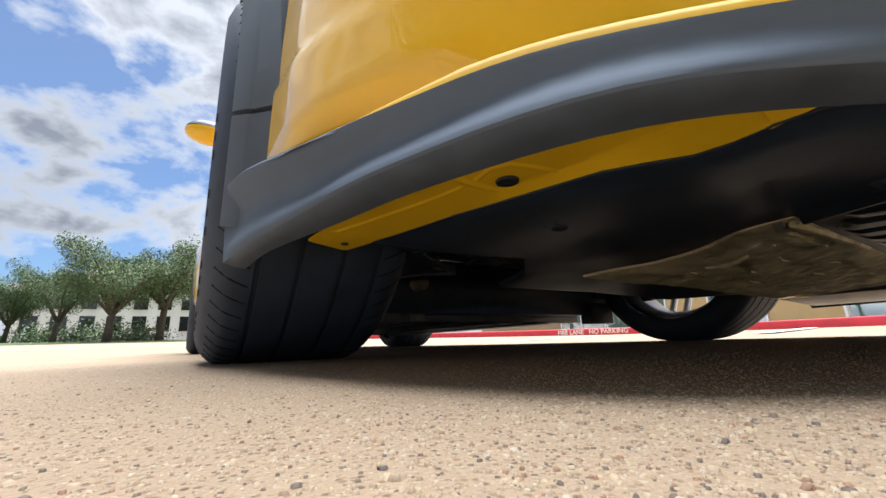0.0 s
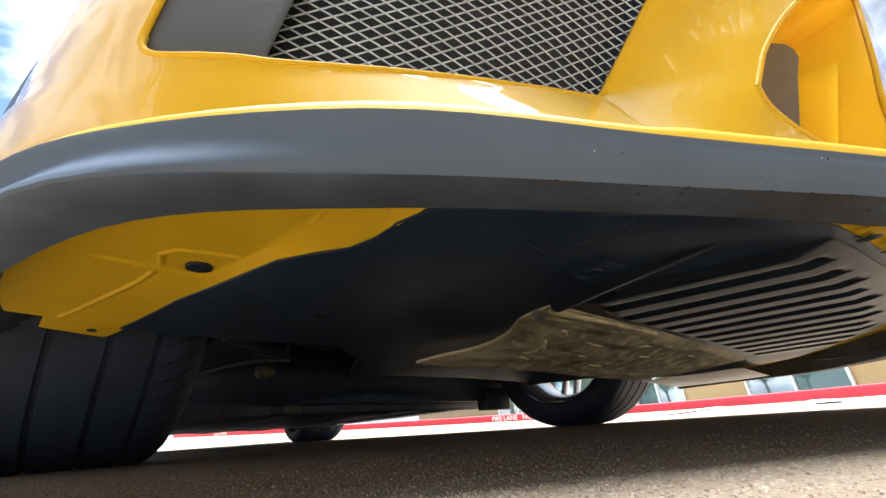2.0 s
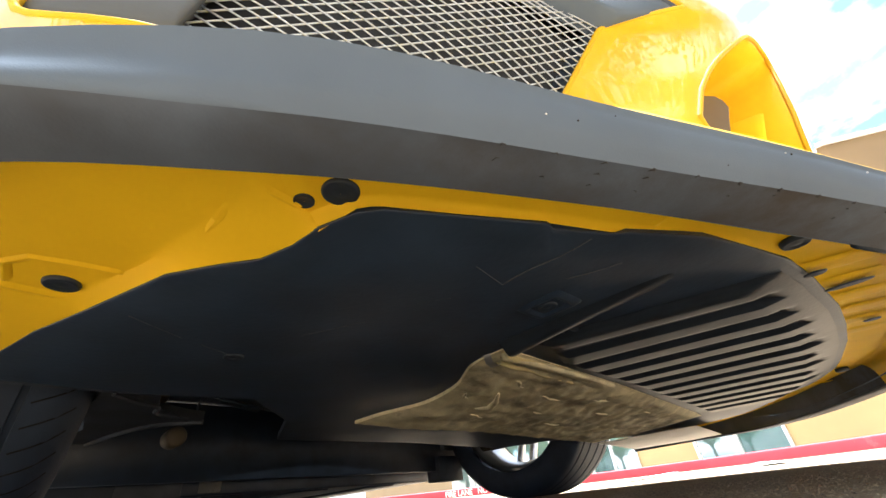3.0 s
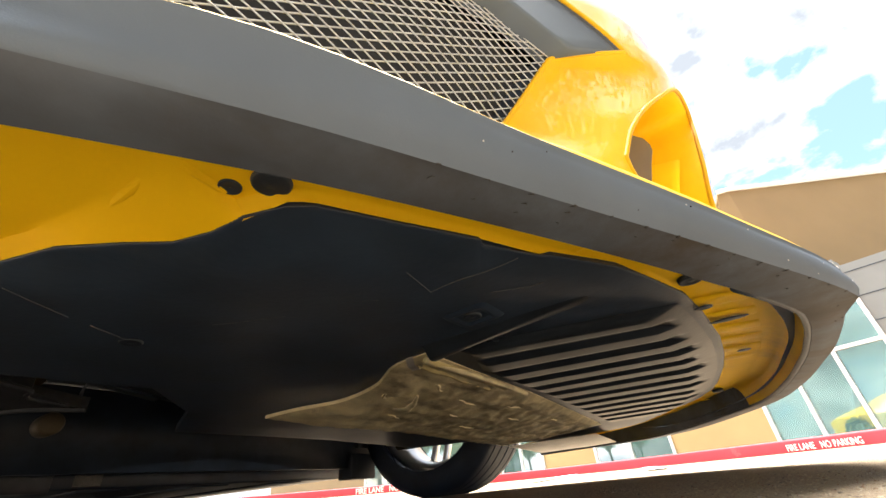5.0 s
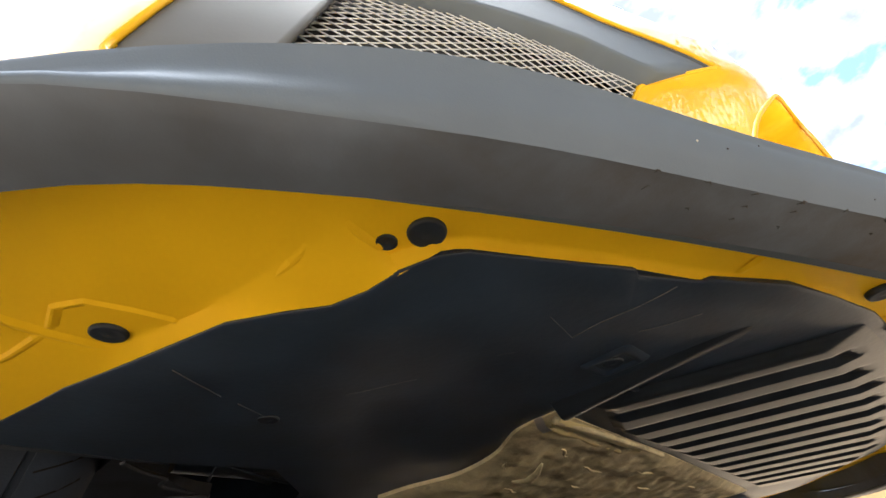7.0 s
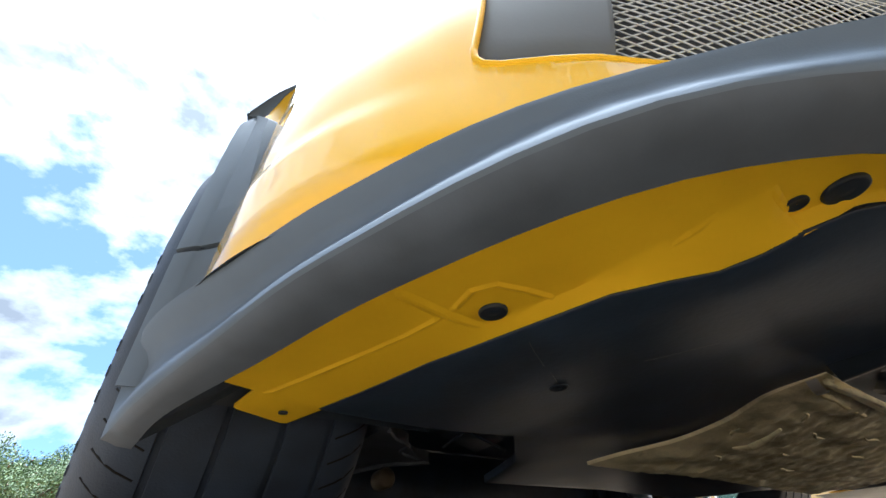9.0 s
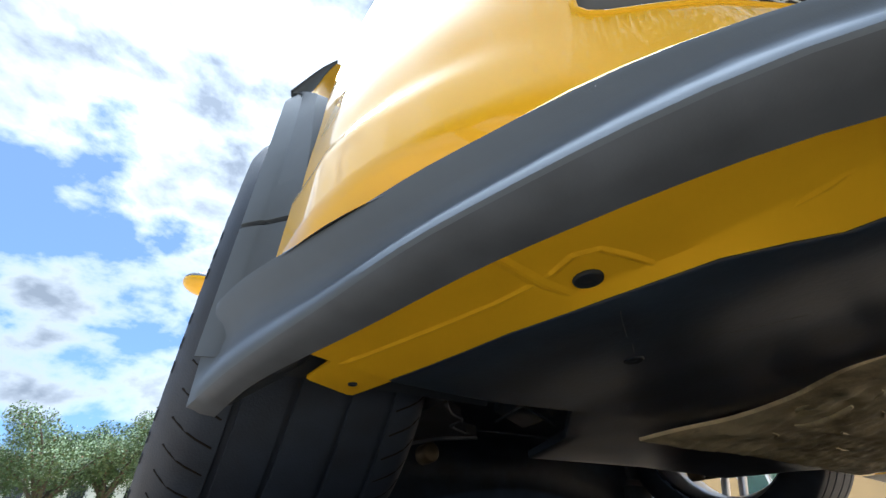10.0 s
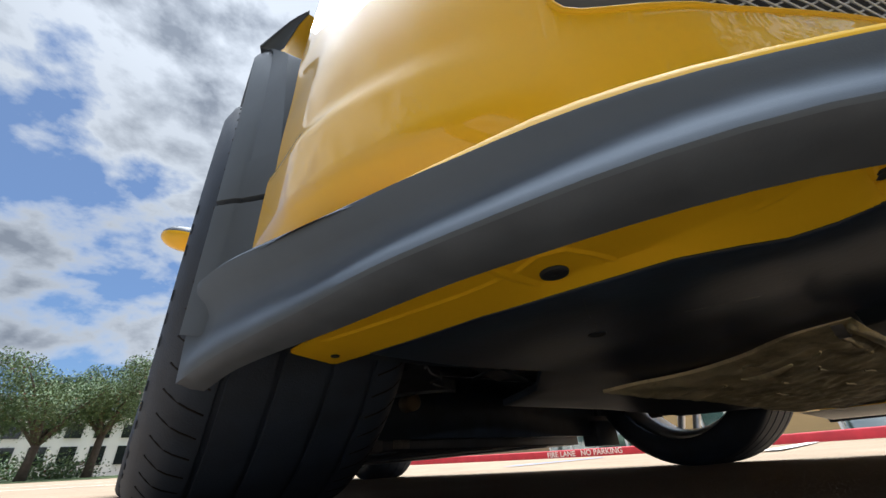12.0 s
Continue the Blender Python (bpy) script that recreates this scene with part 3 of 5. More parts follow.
# what sits in the two intakes: a satin blank, a wire mesh and a grey trim over it
BLANK = rounded([(-.7535, .2570), (-.686, .2475), (-.612, .687), (-.7095, .688)], [.022, .004, .004, .03], 5)
MESH = [(-.690, .240), (-.431, .274), (-.376, .414), (-.44, .460), (-.56, .470), (-.655, .455)]
TRIM = [(-.660, .424), (-.56, .450), (-.44, .446), (-.376, .411), (-.306, .4455), (-.356, .507), (-.42, .556), (-.508, .613), (-.585, .679), (-.612, .684)]


def recess(x, z):
    """How deep the mesh lies behind the skin."""
    return 0.016 + 0.044 * max(0, min(1, (x + .69) / .27)) * max(0.25, min(1, (.45 - z) / .16))


def sheet(bm, poly, depth, thick, mirror):
    fine = []
    for (x0, z0), (x1, z1) in zip(poly, poly[1:] + poly[:1]):
        n = max(1, int(math.hypot(x1 - x0, z1 - z0) / .012))
        fine += [(x0 + (x1 - x0) * i / n, z0 + (z1 - z0) * i / n) for i in range(n)]
    poly = fine
    cx, cz = sum(p[0] for p in poly) / len(poly), sum(p[1] for p in poly) / len(poly)
    rings = []
    for s in (0.001, 0.12, 0.25, 0.38, 0.5, 0.62, 0.75, 0.86, 0.95, 1.0):
        rings.append([(cx + (x - cx) * s, cz + (z - cz) * s) for x, z in poly])
    rows = []
    for i, ring in enumerate(rings):
        rows.append([Vector((x, skin_y(x, z) + depth(x, z) + (0.003 if i == 9 else 0), z)) for x, z in ring])
    rows.append([p + Vector((0, thick, 0)) for p in rows[-1]])
    if mirror:
        rows = [[Vector((2 * XC - p.x, p.y, p.z - .012)) for p in r] for r in rows]
    loft(bm, rows, close=True)


def wires(bm, poly, mirror):
    wide, tall, r = 0.0170, 0.0112, 0.00072
    for sgn in (1, -1):
        slope = sgn * tall / wide
        for k in range(-90, 90):
            c = 0.42 + k * tall
            run = []
            for i in range(90):
                x = -.70 + i * 0.0042
                z = c + slope * (x + .53)
                if inside(poly, x, z):
                    run.append(Vector((x, skin_y(x, z) + recess(x, z) + (0.0006 * sgn), z)))
            if len(run) > 3:
                pts = run[::6] + ([run[-1]] if (len(run) - 1) % 6 else [])
                if mirror:
                    pts = [Vector((2 * XC - p.x, p.y, p.z - .012)) for p in pts]
                tube(bm, pts, r, 5)


for mirror in (False, True):
    bm = bmesh.new()
    sheet(bm, BLANK, lambda x, z: 0.0045, 0.02, mirror)
    part("intake_blank", bm, PANEL, car, "satin grey blanking panel")
    bm = bmesh.new()
    wires(bm, MESH, mirror)
    part("grille_mesh", bm, WIRE, car, "silver diamond wire mesh")
    # flat near-black sheets stand in for the dark depth of the duct
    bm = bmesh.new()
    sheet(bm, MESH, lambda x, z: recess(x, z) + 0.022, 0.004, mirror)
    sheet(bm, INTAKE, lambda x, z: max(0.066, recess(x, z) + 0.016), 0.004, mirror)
    part("intake_duct", bm, DUCT, car, "near-black sheets closing the duct behind the mesh")
    bm = bmesh.new()
    sheet(bm, TRIM, lambda x, z: 0.004, 0.03, mirror)
    part("intake_trim", bm, PLASTIC, car, "grey plastic brow over the mesh")

# inside the mouth: back wall, two uprights, mesh
bm = bmesh.new()
mouth_back = [[Vector((x, -.845 + 0.02 * abs(x - XC), z)) for x in (-.36, -.2, XC, .28, .44)] for z in (.16, .30, .42, .52)]
loft(bm, mouth_back)
part("mouth_back", bm, YELLOW_LIFTED, car, "yellow back of the mouth")
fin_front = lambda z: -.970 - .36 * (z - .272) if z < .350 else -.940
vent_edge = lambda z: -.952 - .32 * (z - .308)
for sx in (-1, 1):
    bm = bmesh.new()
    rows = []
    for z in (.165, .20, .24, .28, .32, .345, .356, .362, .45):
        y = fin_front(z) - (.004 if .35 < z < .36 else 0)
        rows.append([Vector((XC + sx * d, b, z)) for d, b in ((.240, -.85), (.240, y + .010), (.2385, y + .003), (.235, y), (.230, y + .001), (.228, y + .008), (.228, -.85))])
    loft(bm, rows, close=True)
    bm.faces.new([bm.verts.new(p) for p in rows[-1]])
    part("mouth_upright", bm, YELLOW_LIFTED, car, "yellow upright in the mouth")
    vent = [(-.86, .17), (-.86, .43), (-.93, .425), (-.960, .408), (-.970, .396), (-.974, .383), (-.974, .372)] + [(vent_edge(z), z) for z in (.35, .308, .25, .17)]
    bm = bmesh.new()
    rows = [[Vector((XC + sx * d, y, z)) for y, z in vent] for d in (.2405, .243)]
    loft(bm, rows, close=True)
    bm.faces.new([bm.verts.new(p) for p in rows[1]])
    part("mouth_vent", bm, VENT, car, "grey vent panel in the mouth")
# underside of the bumper, painted
UNDER_OUT = [(-.806, -.408, .148), (-.806, -.44, .148), (-.796, -.53, .150), (-.768, -.628, .154), (-.718, -.728, .160), (-.636, -.796, .163),
             (-.531, -.860, .163), (-.401, -.930, .162), (-.241, -1.004, .158), (-.082, -1.028, .157), (XC, -1.034, .157)]
uo = curve_through(whole(UNDER_OUT), N)
# station on the outer curve, the pressed fold, the edge that meets the tray
FOLD = [(0, (-.771, -.394), (-.717, -.386)), (2.6, (-.709, -.577), (-.681, -.528)), (3.25, (-.676, -.579), (-.662, -.576)), (4.0, (-.651, -.641), (-.637, -.655)),
        (4.75, (-.631, -.724), (-.601, -.702)), (4.95, (-.627, -.748), (-.592, -.725)), (5.35, (-.596, -.744), (-.588, -.745)), (5.65, (-.585, -.769), (-.579, -.767)),
        (6.0, (-.570, -.782), (-.567, -.777)), (6.6, (-.478, -.835), (-.475, -.830)), (7.0, (-.428, -.861), (-.425, -.855)), (7.6, (-.326, -.920), (-.324, -.914)),
        (8.4, (-.19, -.955), (-.19, -.948)), (9.15, (-.06, -.969), (-.06, -.962)), (10, (XC, -.972), (XC, -.964))]


def painted_z(x, y):
    """Height of the painted underside outside its fold."""
    return float(np.interp(y, (-.95, -.80, -.70, -.60, -.50, -.39), (.1590, .1625, .1592, .1535, .1508, .1487)))


def edge_z(x, y):
    """Height of the painted edge where it meets the tray."""
    return float(np.interp(y, (-.90, -.772, -.745, -.70, -.38), (.1575, .1580, .1500, .1462, .1455)))


bm = bmesh.new()
for sx in (0, 1):
    rows = []
    for (k0, f0, e0), (k1, f1, e1) in zip(FOLD, FOLD[1:]):
        for j in range(7 if k1 == 10 else 6):
            t = j / 6
            u = (k0 + (k1 - k0) * t) * 6
            o = uo[int(u)].lerp(uo[min(int(u) + 1, N - 1)], u - int(u))
            f, e = Vector(f0).lerp(Vector(f1), t), Vector(e0).lerp(Vector(e1), t)
            f = Vector((f.x, f.y, painted_z(*f)))
            e = Vector((e.x, e.y, edge_z(*e)))
            row = [o + Vector((0, 0, .004))] + [o.lerp(f, q) for q in (0, .25, .5, .75, .96)] + [f.lerp(e, .06), f.lerp(e, .3), f.lerp(e, .65), e, e + Vector((.006, .006, .012))]
            if sx:
                row = [Vector((2 * XC - p.x, p.y, p.z - .016 * min(1, (XC - p.x) / .6))) for p in row]
            rows.append(row)
    loft(bm, rows)
TAB = [(-.783, -.412), (-.780, -.398), (-.786, -.348), (-.782, -.343), (-.734, -.317), (-.728, -.318), (-.712, -.372), (-.699, -.398), (-.697, -.412)]
plate(bm, TAB, lambda x, y: .1488, .003)
plate(bm, [(2 * XC - x, y) for x, y in TAB][::-1], lambda x, y: .1330, .003)
under = crisp(part("bumper_underside", bm, YELLOW_LIFTED, car, "yellow painted underside, dusty"), 30)

bm = bmesh.new()
rows, seal = [], []
for p, q in zip(inner, uo):
    if p.x > -.36 and p.y < -.60:
        d = (Vector((XC, -.5, 0)) - Vector((p.x, p.y, 0))).normalized()
        a, b = p + d * .004 + Vector((0, 0, .005)), q + d * .022 - Vector((0, 0, .0008))
        if p.x < .40:
            rows.append([Vector((*a.lerp(b, t * t).to_2d(), a.z + (b.z - a.z) * (1 - (1 - t) ** 2))) for t in [i / 8 for i in range(9)]])
        seal.append(p + d * .002 + Vector((0, 0, .003)))
loft(bm, rows)
part("underside_fillet", bm, YELLOW_LIFTED, car, "yellow painted sweep down to the lip")
bm = bmesh.new()
tube(bm, seal, .0032, 8)
part("lip_seal", bm, BLACK, car, "black rubber seal along the lip")

# black closing panel above the painted edge and the tray
bm = bmesh.new()
ci = [Vector((p.x, p.y + .004, .170)) for p in inner]
rows = [ci] + [[Vector((XC + (p.x - XC) * (1 - .25 * t), p.y + (-.33 - p.y) * t, .176)) for p in ci] for t in (.3, .6, 1.0)]
loft(bm, rows)
part("closing_panel", bm, BLACK, car, "black panel behind the bumper")

# pressed ridges on the painted underside
RIDGES = [([(-.771, -.394), (-.755, -.433), (-.734, -.490), (-.716, -.540), (-.707, -.577)], .0030), ([(-.751, -.584), (-.728, -.580), (-.706, -.576), (-.684, -.575), (-.664, -.575)], .0048),
          ([(-.706, -.580), (-.709, -.606), (-.699, -.619), (-.679, -.623), (-.651, -.626)], .0026), ([(-.651, -.627), (-.634, -.660), (-.631, -.724)], .0034),
          ([(-.627, -.748), (-.596, -.744)], .0030), ([(-.430, -.925), (-.405, -.875)], .0030)]
for i in range(9):
    x0 = -.215 + .062 * i
    bm = bmesh.new()
    rows = []
    for j in range(7):
        t = j / 6
        y = -.952 - .070 * t + .02 * (abs(x0 - XC) / .3) ** 2
        h = .0018 * math.sin(math.pi * min(1, max(0, t * 1.05))) ** .6 if 0 < j < 6 else 0
        xx = x0 + .22 * (-.95 - y)
        rows.append([Vector((xx + w, y, .1574 - h * k)) for w, k in ((-.017, -.1), (-.013, .85), (-.008, 1), (.008, 1), (.013, .85), (.017, -.1))])
    loft(bm, rows)
    part("pressed_ridge", bm, YELLOW_LIFTED, car)
for sx in (0, 1):
    for ridge, half in RIDGES:
        bm = bmesh.new()
        pts = [Vector((x, y, painted_z(x, y))) for x, y in ridge]
        if sx:
            pts = [Vector((2 * XC - p.x, p.y, p.z - .012)) for p in pts]
        rows = []
        fine = []
        for a, b in zip(pts, pts[1:]):
            fine += [a.lerp(b, t / 4) for t in range(4)]
        fine.append(pts[-1])
        for i, p in enumerate(fine):
            d = (fine[min(i + 1, len(fine) - 1)] - fine[max(i - 1, 0)]).normalized()
            s = Vector((-d.y, d.x, 0)) * half
            e = 0.0 if i in (0, len(fine) - 1) else 0.0020
            rows.append([p - s, p - s * .2 - Vector((0, 0, e)), p + s * .3 - Vector((0, 0, e)), p + s * 1.6])
        loft(bm, rows)
        crisp(part("pressed_ridge", bm, YELLOW_LIFTED, car), 12)


def stud(parent, x, y, z, r, kind="stud"):
    """A black push stud with a dished head, or an open hole with a dark bush."""
    bm = bmesh.new()
    if kind == "stud":
        lathe(bm, [(z + .004, 0.0001), (z + .004, r * .98), (z, r), (z - .0014, r * .95), (z - .0018, r * .82), (z - .0006, r * .55), (z - .0012, r * .3), (z - .0014, .0001)], 28, "z", (x, y, 0))
    else:
        lathe(bm, [(z - .0002, 0.0001), (z - .0002, r * .8), (z - .0009, r * .90), (z - .0004, r), (z + .004, r)], 24, "z", (x, y, 0))
    return part(kind if kind == "stud" else "bush", bm, BLACK, parent, "black plastic push stud" if kind == "stud" else "open hole with a dark edge")


for sx in (0, 1):
    for x, y, z, r, k in ((-.681, -.594, .1545, .0100, "stud"), (-.591, -.769, .1625, .0106, "stud"), (-.6025, -.7505, .1590, .0058, "hole"),
                          (-.290, -.945, .1590, .0105, "stud"), (-.742, -.352, .1485, .0045, "hole")):
        stud(car, 2 * XC - x if sx else x, y, (painted_z(x, y) - .0006 if y > -.9 else z - .0022) - (.012 if sx else 0), r, k)
for x, y in ((-.212, -.950), (-.146, -.972), (.040, -.990), (.300, -.990), (.390, -.983)):
    bm = bmesh.new()
    long = 0.020 if x in (-.146, .390) else 0.009
    lathe(bm, [(.1575, .0001), (.1565, .006), (.1575, .0065)], 18, "z", (0, 0, 0))
    bmesh.ops.scale(bm, vec=(1, long / .0065, 1), verts=bm.verts)
    bmesh.ops.translate(bm, vec=(x, y, -.0045), verts=bm.verts)
    part("drain_slot", bm, BLACK, car, "dark slot in the painted underside")

# undertray
TRAY_NEAR = [(-.718, -.385), (-.699, -.451), (-.683, -.519), (-.663, -.575), (-.638, -.653), (-.618, -.682), (-.602, -.702), (-.593, -.724), (-.589, -.744), (-.578, -.765), (-.567, -.776),
             (-.532, -.797), (-.476, -.8305), (-.468, -.829), (-.426, -.855), (-.422, -.861), (-.367, -.897), (-.326, -.914), (-.258, -.937), (-.19, -.948), (-.06, -.962), (XC, -.965)]
tray_outline = TRAY_NEAR + [(2 * XC - x, y) for x, y in TRAY_NEAR[-2::-1]] + [(.56, -.36), (.45, -.25), (.40, -.12), (-.30, -.12), (-.36, -.27), (-.46, -.375), (-.60, -.375)]


def tray_z(x, y):
    """The tray's lower face: it hangs lowest along its edge towards the wheels."""
    z = .1540 - .016 * max(0, min(1, (x - XC) / .6)) - .010 * max(0, min(1, (y + .6) / .4))
    w = max(0, min(1, (y + .772) / .06)) * max(0, min(1, (abs(x - XC) - .50) / .12))
    return z + ((.144 if x < XC else .130) - z) * w


bm = bmesh.new()
ring = []
for a, b in zip(tray_outline, tray_outline[1:] + tray_outline[:1]):
    n = max(1, int(math.hypot(b[0] - a[0], b[1] - a[1]) / .012))
    ring += [(a[0] + (b[0] - a[0]) * i / n, a[1] + (b[1] - a[1]) * i / n) for i in range(n)]
heart = (XC, -.50)
rows = [[Vector((x, y, tray_z(x, y) + up)) for x, y in ring] for up in (.012, .001)]
for k in range(1, 33):
    s = 1 - (k / 33) * .97 if k > 1 else .995
    row = [(heart[0] + (x - heart[0]) * s, heart[1] + (y - heart[1]) * s) for x, y in ring]
    rows.append([Vector((x, y, tray_z(x, y) + .0005 * noise.noise(Vector((x * 14, y * 14, 3))))) for x, y in row])
vs = loft(bm, rows, close=True)
bm.faces.new(vs[-1])
tray = crisp(part("undertray", bm, TRAY, car, "black plastic undertray with scratches"), 30)
bm = bmesh.new()
tube(bm, [Vector((x, y, tray_z(x, y) + .0022)) for x, y in tray_outline[:43]], .0012, 6)
part("edge_bead", bm, TRAY, tray)
bm = bmesh.new()
RIBS, PER, ALONG = 12, 16, 44
front = [(p[0], p[1]) for p in tray_outline[:43]]
rows = []
for j in range(ALONG + 1):
    v = j / ALONG
    row = []
    for i in range(RIBS * PER + 1):
        u = i / PER - .5
        xb, yb = -.268 + .071 * u, -.674 - .030 * max(0, 1 - abs(u) * .8)
        xf = -.214 + .066 * u
        yf = float(np.interp(xf, [p[0] for p in front], [p[1] for p in front])) + .010
        x, y = xb + (xf - xb) * v, yb + (yf - yb) * v
        f = u - .39 - round(u - .39)
        g = max(0, min(1, (abs(f) - .15) / .09))
        slot = max(0, min(1, v / .03, (.93 - .04 * math.sin(3 * round(u - .39)) - v) / .06))
        rim = max(0, min(1, v / .05, (1 - v) / .16, (u + .5) / .3))
        row.append(Vector((x, y, tray_z(x, y) - .0008 - .0075 * rim * (1 - slot * (1 - g * g * (3 - 2 * g))))))
    rows.append(row)
loft(bm, rows)
crisp(part("ribbed_panel", bm, RIBBED, tray, "row of moulded ribs in the undertray"), 60)
bm = bmesh.new()
rows = []
for i in range(21):
    t = i / 20
    x, y, h = -.310 - .020 * t, -.675 - .190 * t, .013 * (1 - t) + .0004
    z = tray_z(x, y) + .0006
    rows.append([Vector((x + a * (1 - .5 * t), y, z - h * q)) for a, q in ((-.018, 0), (-.015, .10), (-.003, .90), (.002, 1), (.010, .9), (.034, 0))])
loft(bm, rows)
part("tray_crease", bm, RIBBED, tray)
for x, y in ((-.365, -.762), (-.290, -.728), (-.547, -.528)):
    stud(tray, x, y, tray_z(x, y), .009)
for x, y in ((-.365, -.762), (-.290, -.728)):
    bm = bmesh.new()
    sq = rounded([(x - .019, y - .020), (x + .017, y - .022), (x + .019, y + .018), (x - .017, y + .020)], .006, 3)
    loft(bm, [[Vector((x + (a - x) * k, y + (b - y) * k, tray_z(a, b) - dz)) for a, b in sq] for k, dz in ((1.25, -.0004), (1.0, .0024), (.82, .0024), (.62, -.0004))], close=True)
    part("screw_recess", bm, TRAY, tray)
SCRATCH = mat("scratch", (0.11, 0.11, 0.115), 0.6, spread=0.3, scale=200)
for a, b, w in (((-.4365, -.763), (-.4385, -.842), .0004), ((-.4365, -.763), (-.475, -.769), .0003), ((-.640, -.585), (-.600, -.560), .0003), ((-.585, -.553), (-.550, -.530), .0003), ((-.52, -.600), (-.485, -.648), .0002), ((-.47, -.70), (-.452, -.722), .0002), ((-.40, -.80), (-.386, -.842), .0003)):
    bm = bmesh.new()
    pts = [Vector((*a, 0)).lerp(Vector((*b, 0)), t / 6) for t in range(7)]
    tube(bm, [Vector((p.x + .0015 * math.sin(9 * p.y * 10), p.y, tray_z(p.x, p.y) - .0003)) for p in pts], w, 4)
    part("scratch", bm, SCRATCH, tray, "thin pale scratch")

# insulation mat under the middle
bm = bmesh.new()
nx, ny = 130, 50
edge_l, edge_r = [(-.306, -.668), (-.296, -.61), (-.25, -.54), (-.235, -.46), (-.262, -.39), (-.276, -.337)], [(.575, -.645), (.59, -.58), (.60, -.5), (.60, -.45), (.58, -.40), (.56, -.34)]
el, er = curve_through([(x, y, 0) for x, y in edge_l], ny), curve_through([(x, y, 0) for x, y in edge_r], ny)
rows = []
for j in range(ny):
    row = []
    for i in range(nx):
        p = el[j].lerp(er[j], i / (nx - 1))
        e = min(i, nx - 1 - i, j * 2, (ny - 1 - j) * 2)
        z = tray_z(p.x, p.y) - .001 - .007 * min(1, e / 6) - .020 * (j / (ny - 1)) * .6
        fade = min(1, e / 7)
        z -= fade * .0045 * noise.noise(Vector((p.x * 9, p.y * 26, 1))) + fade * .0035 * noise.noise(Vector((p.x * 40, p.y * 40, 4))) + .0022 * fade * noise.noise(Vector((p.x * 70, p.y * 130, 7)))
        row.append(Vector((p.x, p.y, z)))
    rows.append(row)
loft(bm, rows)
loft(bm, [rows[0], [p + Vector((0, 0, .012)) for p in rows[0]]])
loft(bm, [[r[0] for r in rows], [r[0] + Vector((0, 0, .005)) for r in rows]])
loft(bm, [[r[-1] for r in rows], [r[-1] + Vector((0, 0, .012)) for r in rows]])
pad = part("insulation_mat", bm, PAD, car, "worn khaki insulation mat, torn and peeling")
PAD_EDGE = mat("bare_mat_edge", (0.66, 0.58, 0.30), 0.55, spread=0.15, scale=30, grain=0.2)
for a, b, w in (((-.303, -.664), (-.085, -.664), .007), ((-.292, -.648), (-.10, -.640), .004)):
    bm = bmesh.new()
    rows = []
    for i in range(15):
        p = Vector((*a, 0)).lerp(Vector((*b, 0)), i / 14)
        z = tray_z(p.x, p.y) - .0115 - .002 * noise.noise(Vector((p.x * 30, 0, w * 900)))
        rows.append([Vector((p.x, p.y - w, z + .004)), Vector((p.x, p.y - w * .5, z)), Vector((p.x, p.y + w * .5, z - .001)), Vector((p.x, p.y + w, z + .004))])
    loft(bm, rows)
    part("mat_edge", bm, PAD_EDGE, pad, "bare yellowish edge of the mat")
for i, (x, y, n, a) in enumerate(((-.18, -.60, .05, .4), (-.05, -.57, .07, .1), (.08, -.60, .06, -.1), (.02, -.50, .05, .2), (.20, -.55, .07, 0), (.32, -.60, .05, .1), (-.10, -.45, .05, .3), (.15, -.45, .06, 0), (-.22, -.53, .04, .7))):
    bm = bmesh.new()
    d = Vector((math.cos(a), math.sin(a), 0))
    z = tray_z(x, y) - .0085 - .012 * (y + .66) / .33
    tube(bm, [Vector((x, y, z)) + d * n * t + Vector((0, .003 * math.sin(7 * t + i), 0)) for t in (-.5, -.3, -.1, .1, .3, .5)], [.0003, .0016, .0024, .002, .0014, .0003], 6)
    part("torn_flap", bm, PAD, pad)
bm = bmesh.new()
tube(bm, [Vector((-.306 + .30 * t, -.664 - .004 * math.sin(t * 3), tray_z(-.3 + .3 * t, -.66) - .009)) for t in [i / 12 for i in range(13)]], [.004] * 13, 6)
part("torn_flap", bm, PAD, pad)
bm = bmesh.new()
tube(bm, [(-.20, -.575, .134), (-.175, -.55, .131), (-.155, -.523, .130), (-.148, -.512, .131), (-.165, -.50, .132)], [.002, .004, .005, .004, .001], 6)
part("torn_flap", bm, PAD, pad)
bm = bmesh.new()
rows = [[Vector((-.315 - .012 * math.cos(a), -.662 + .01 * t, .146 - .012 * math.sin(a))) for a in (0, .8, 1.6, 2.4)] for t in (0, .5, 1)]
loft(bm, rows)
part("foil_tear", bm, ALLOY, pad, "curl of bare foil")

# pale wheel-arch liner at the far side
bm = bmesh.new()
rows = [[Vector((x, y, z)) for x, z in ((.60, .118), (.72, .112), (.84, .105), (.89, .104))] for y, z in ((-.62, 0), (-.50, 0), (-.40, 0), (-.34, 0))]
loft(bm, rows)
part("arch_liner_edge", bm, LINER, car, "pale liner panel")


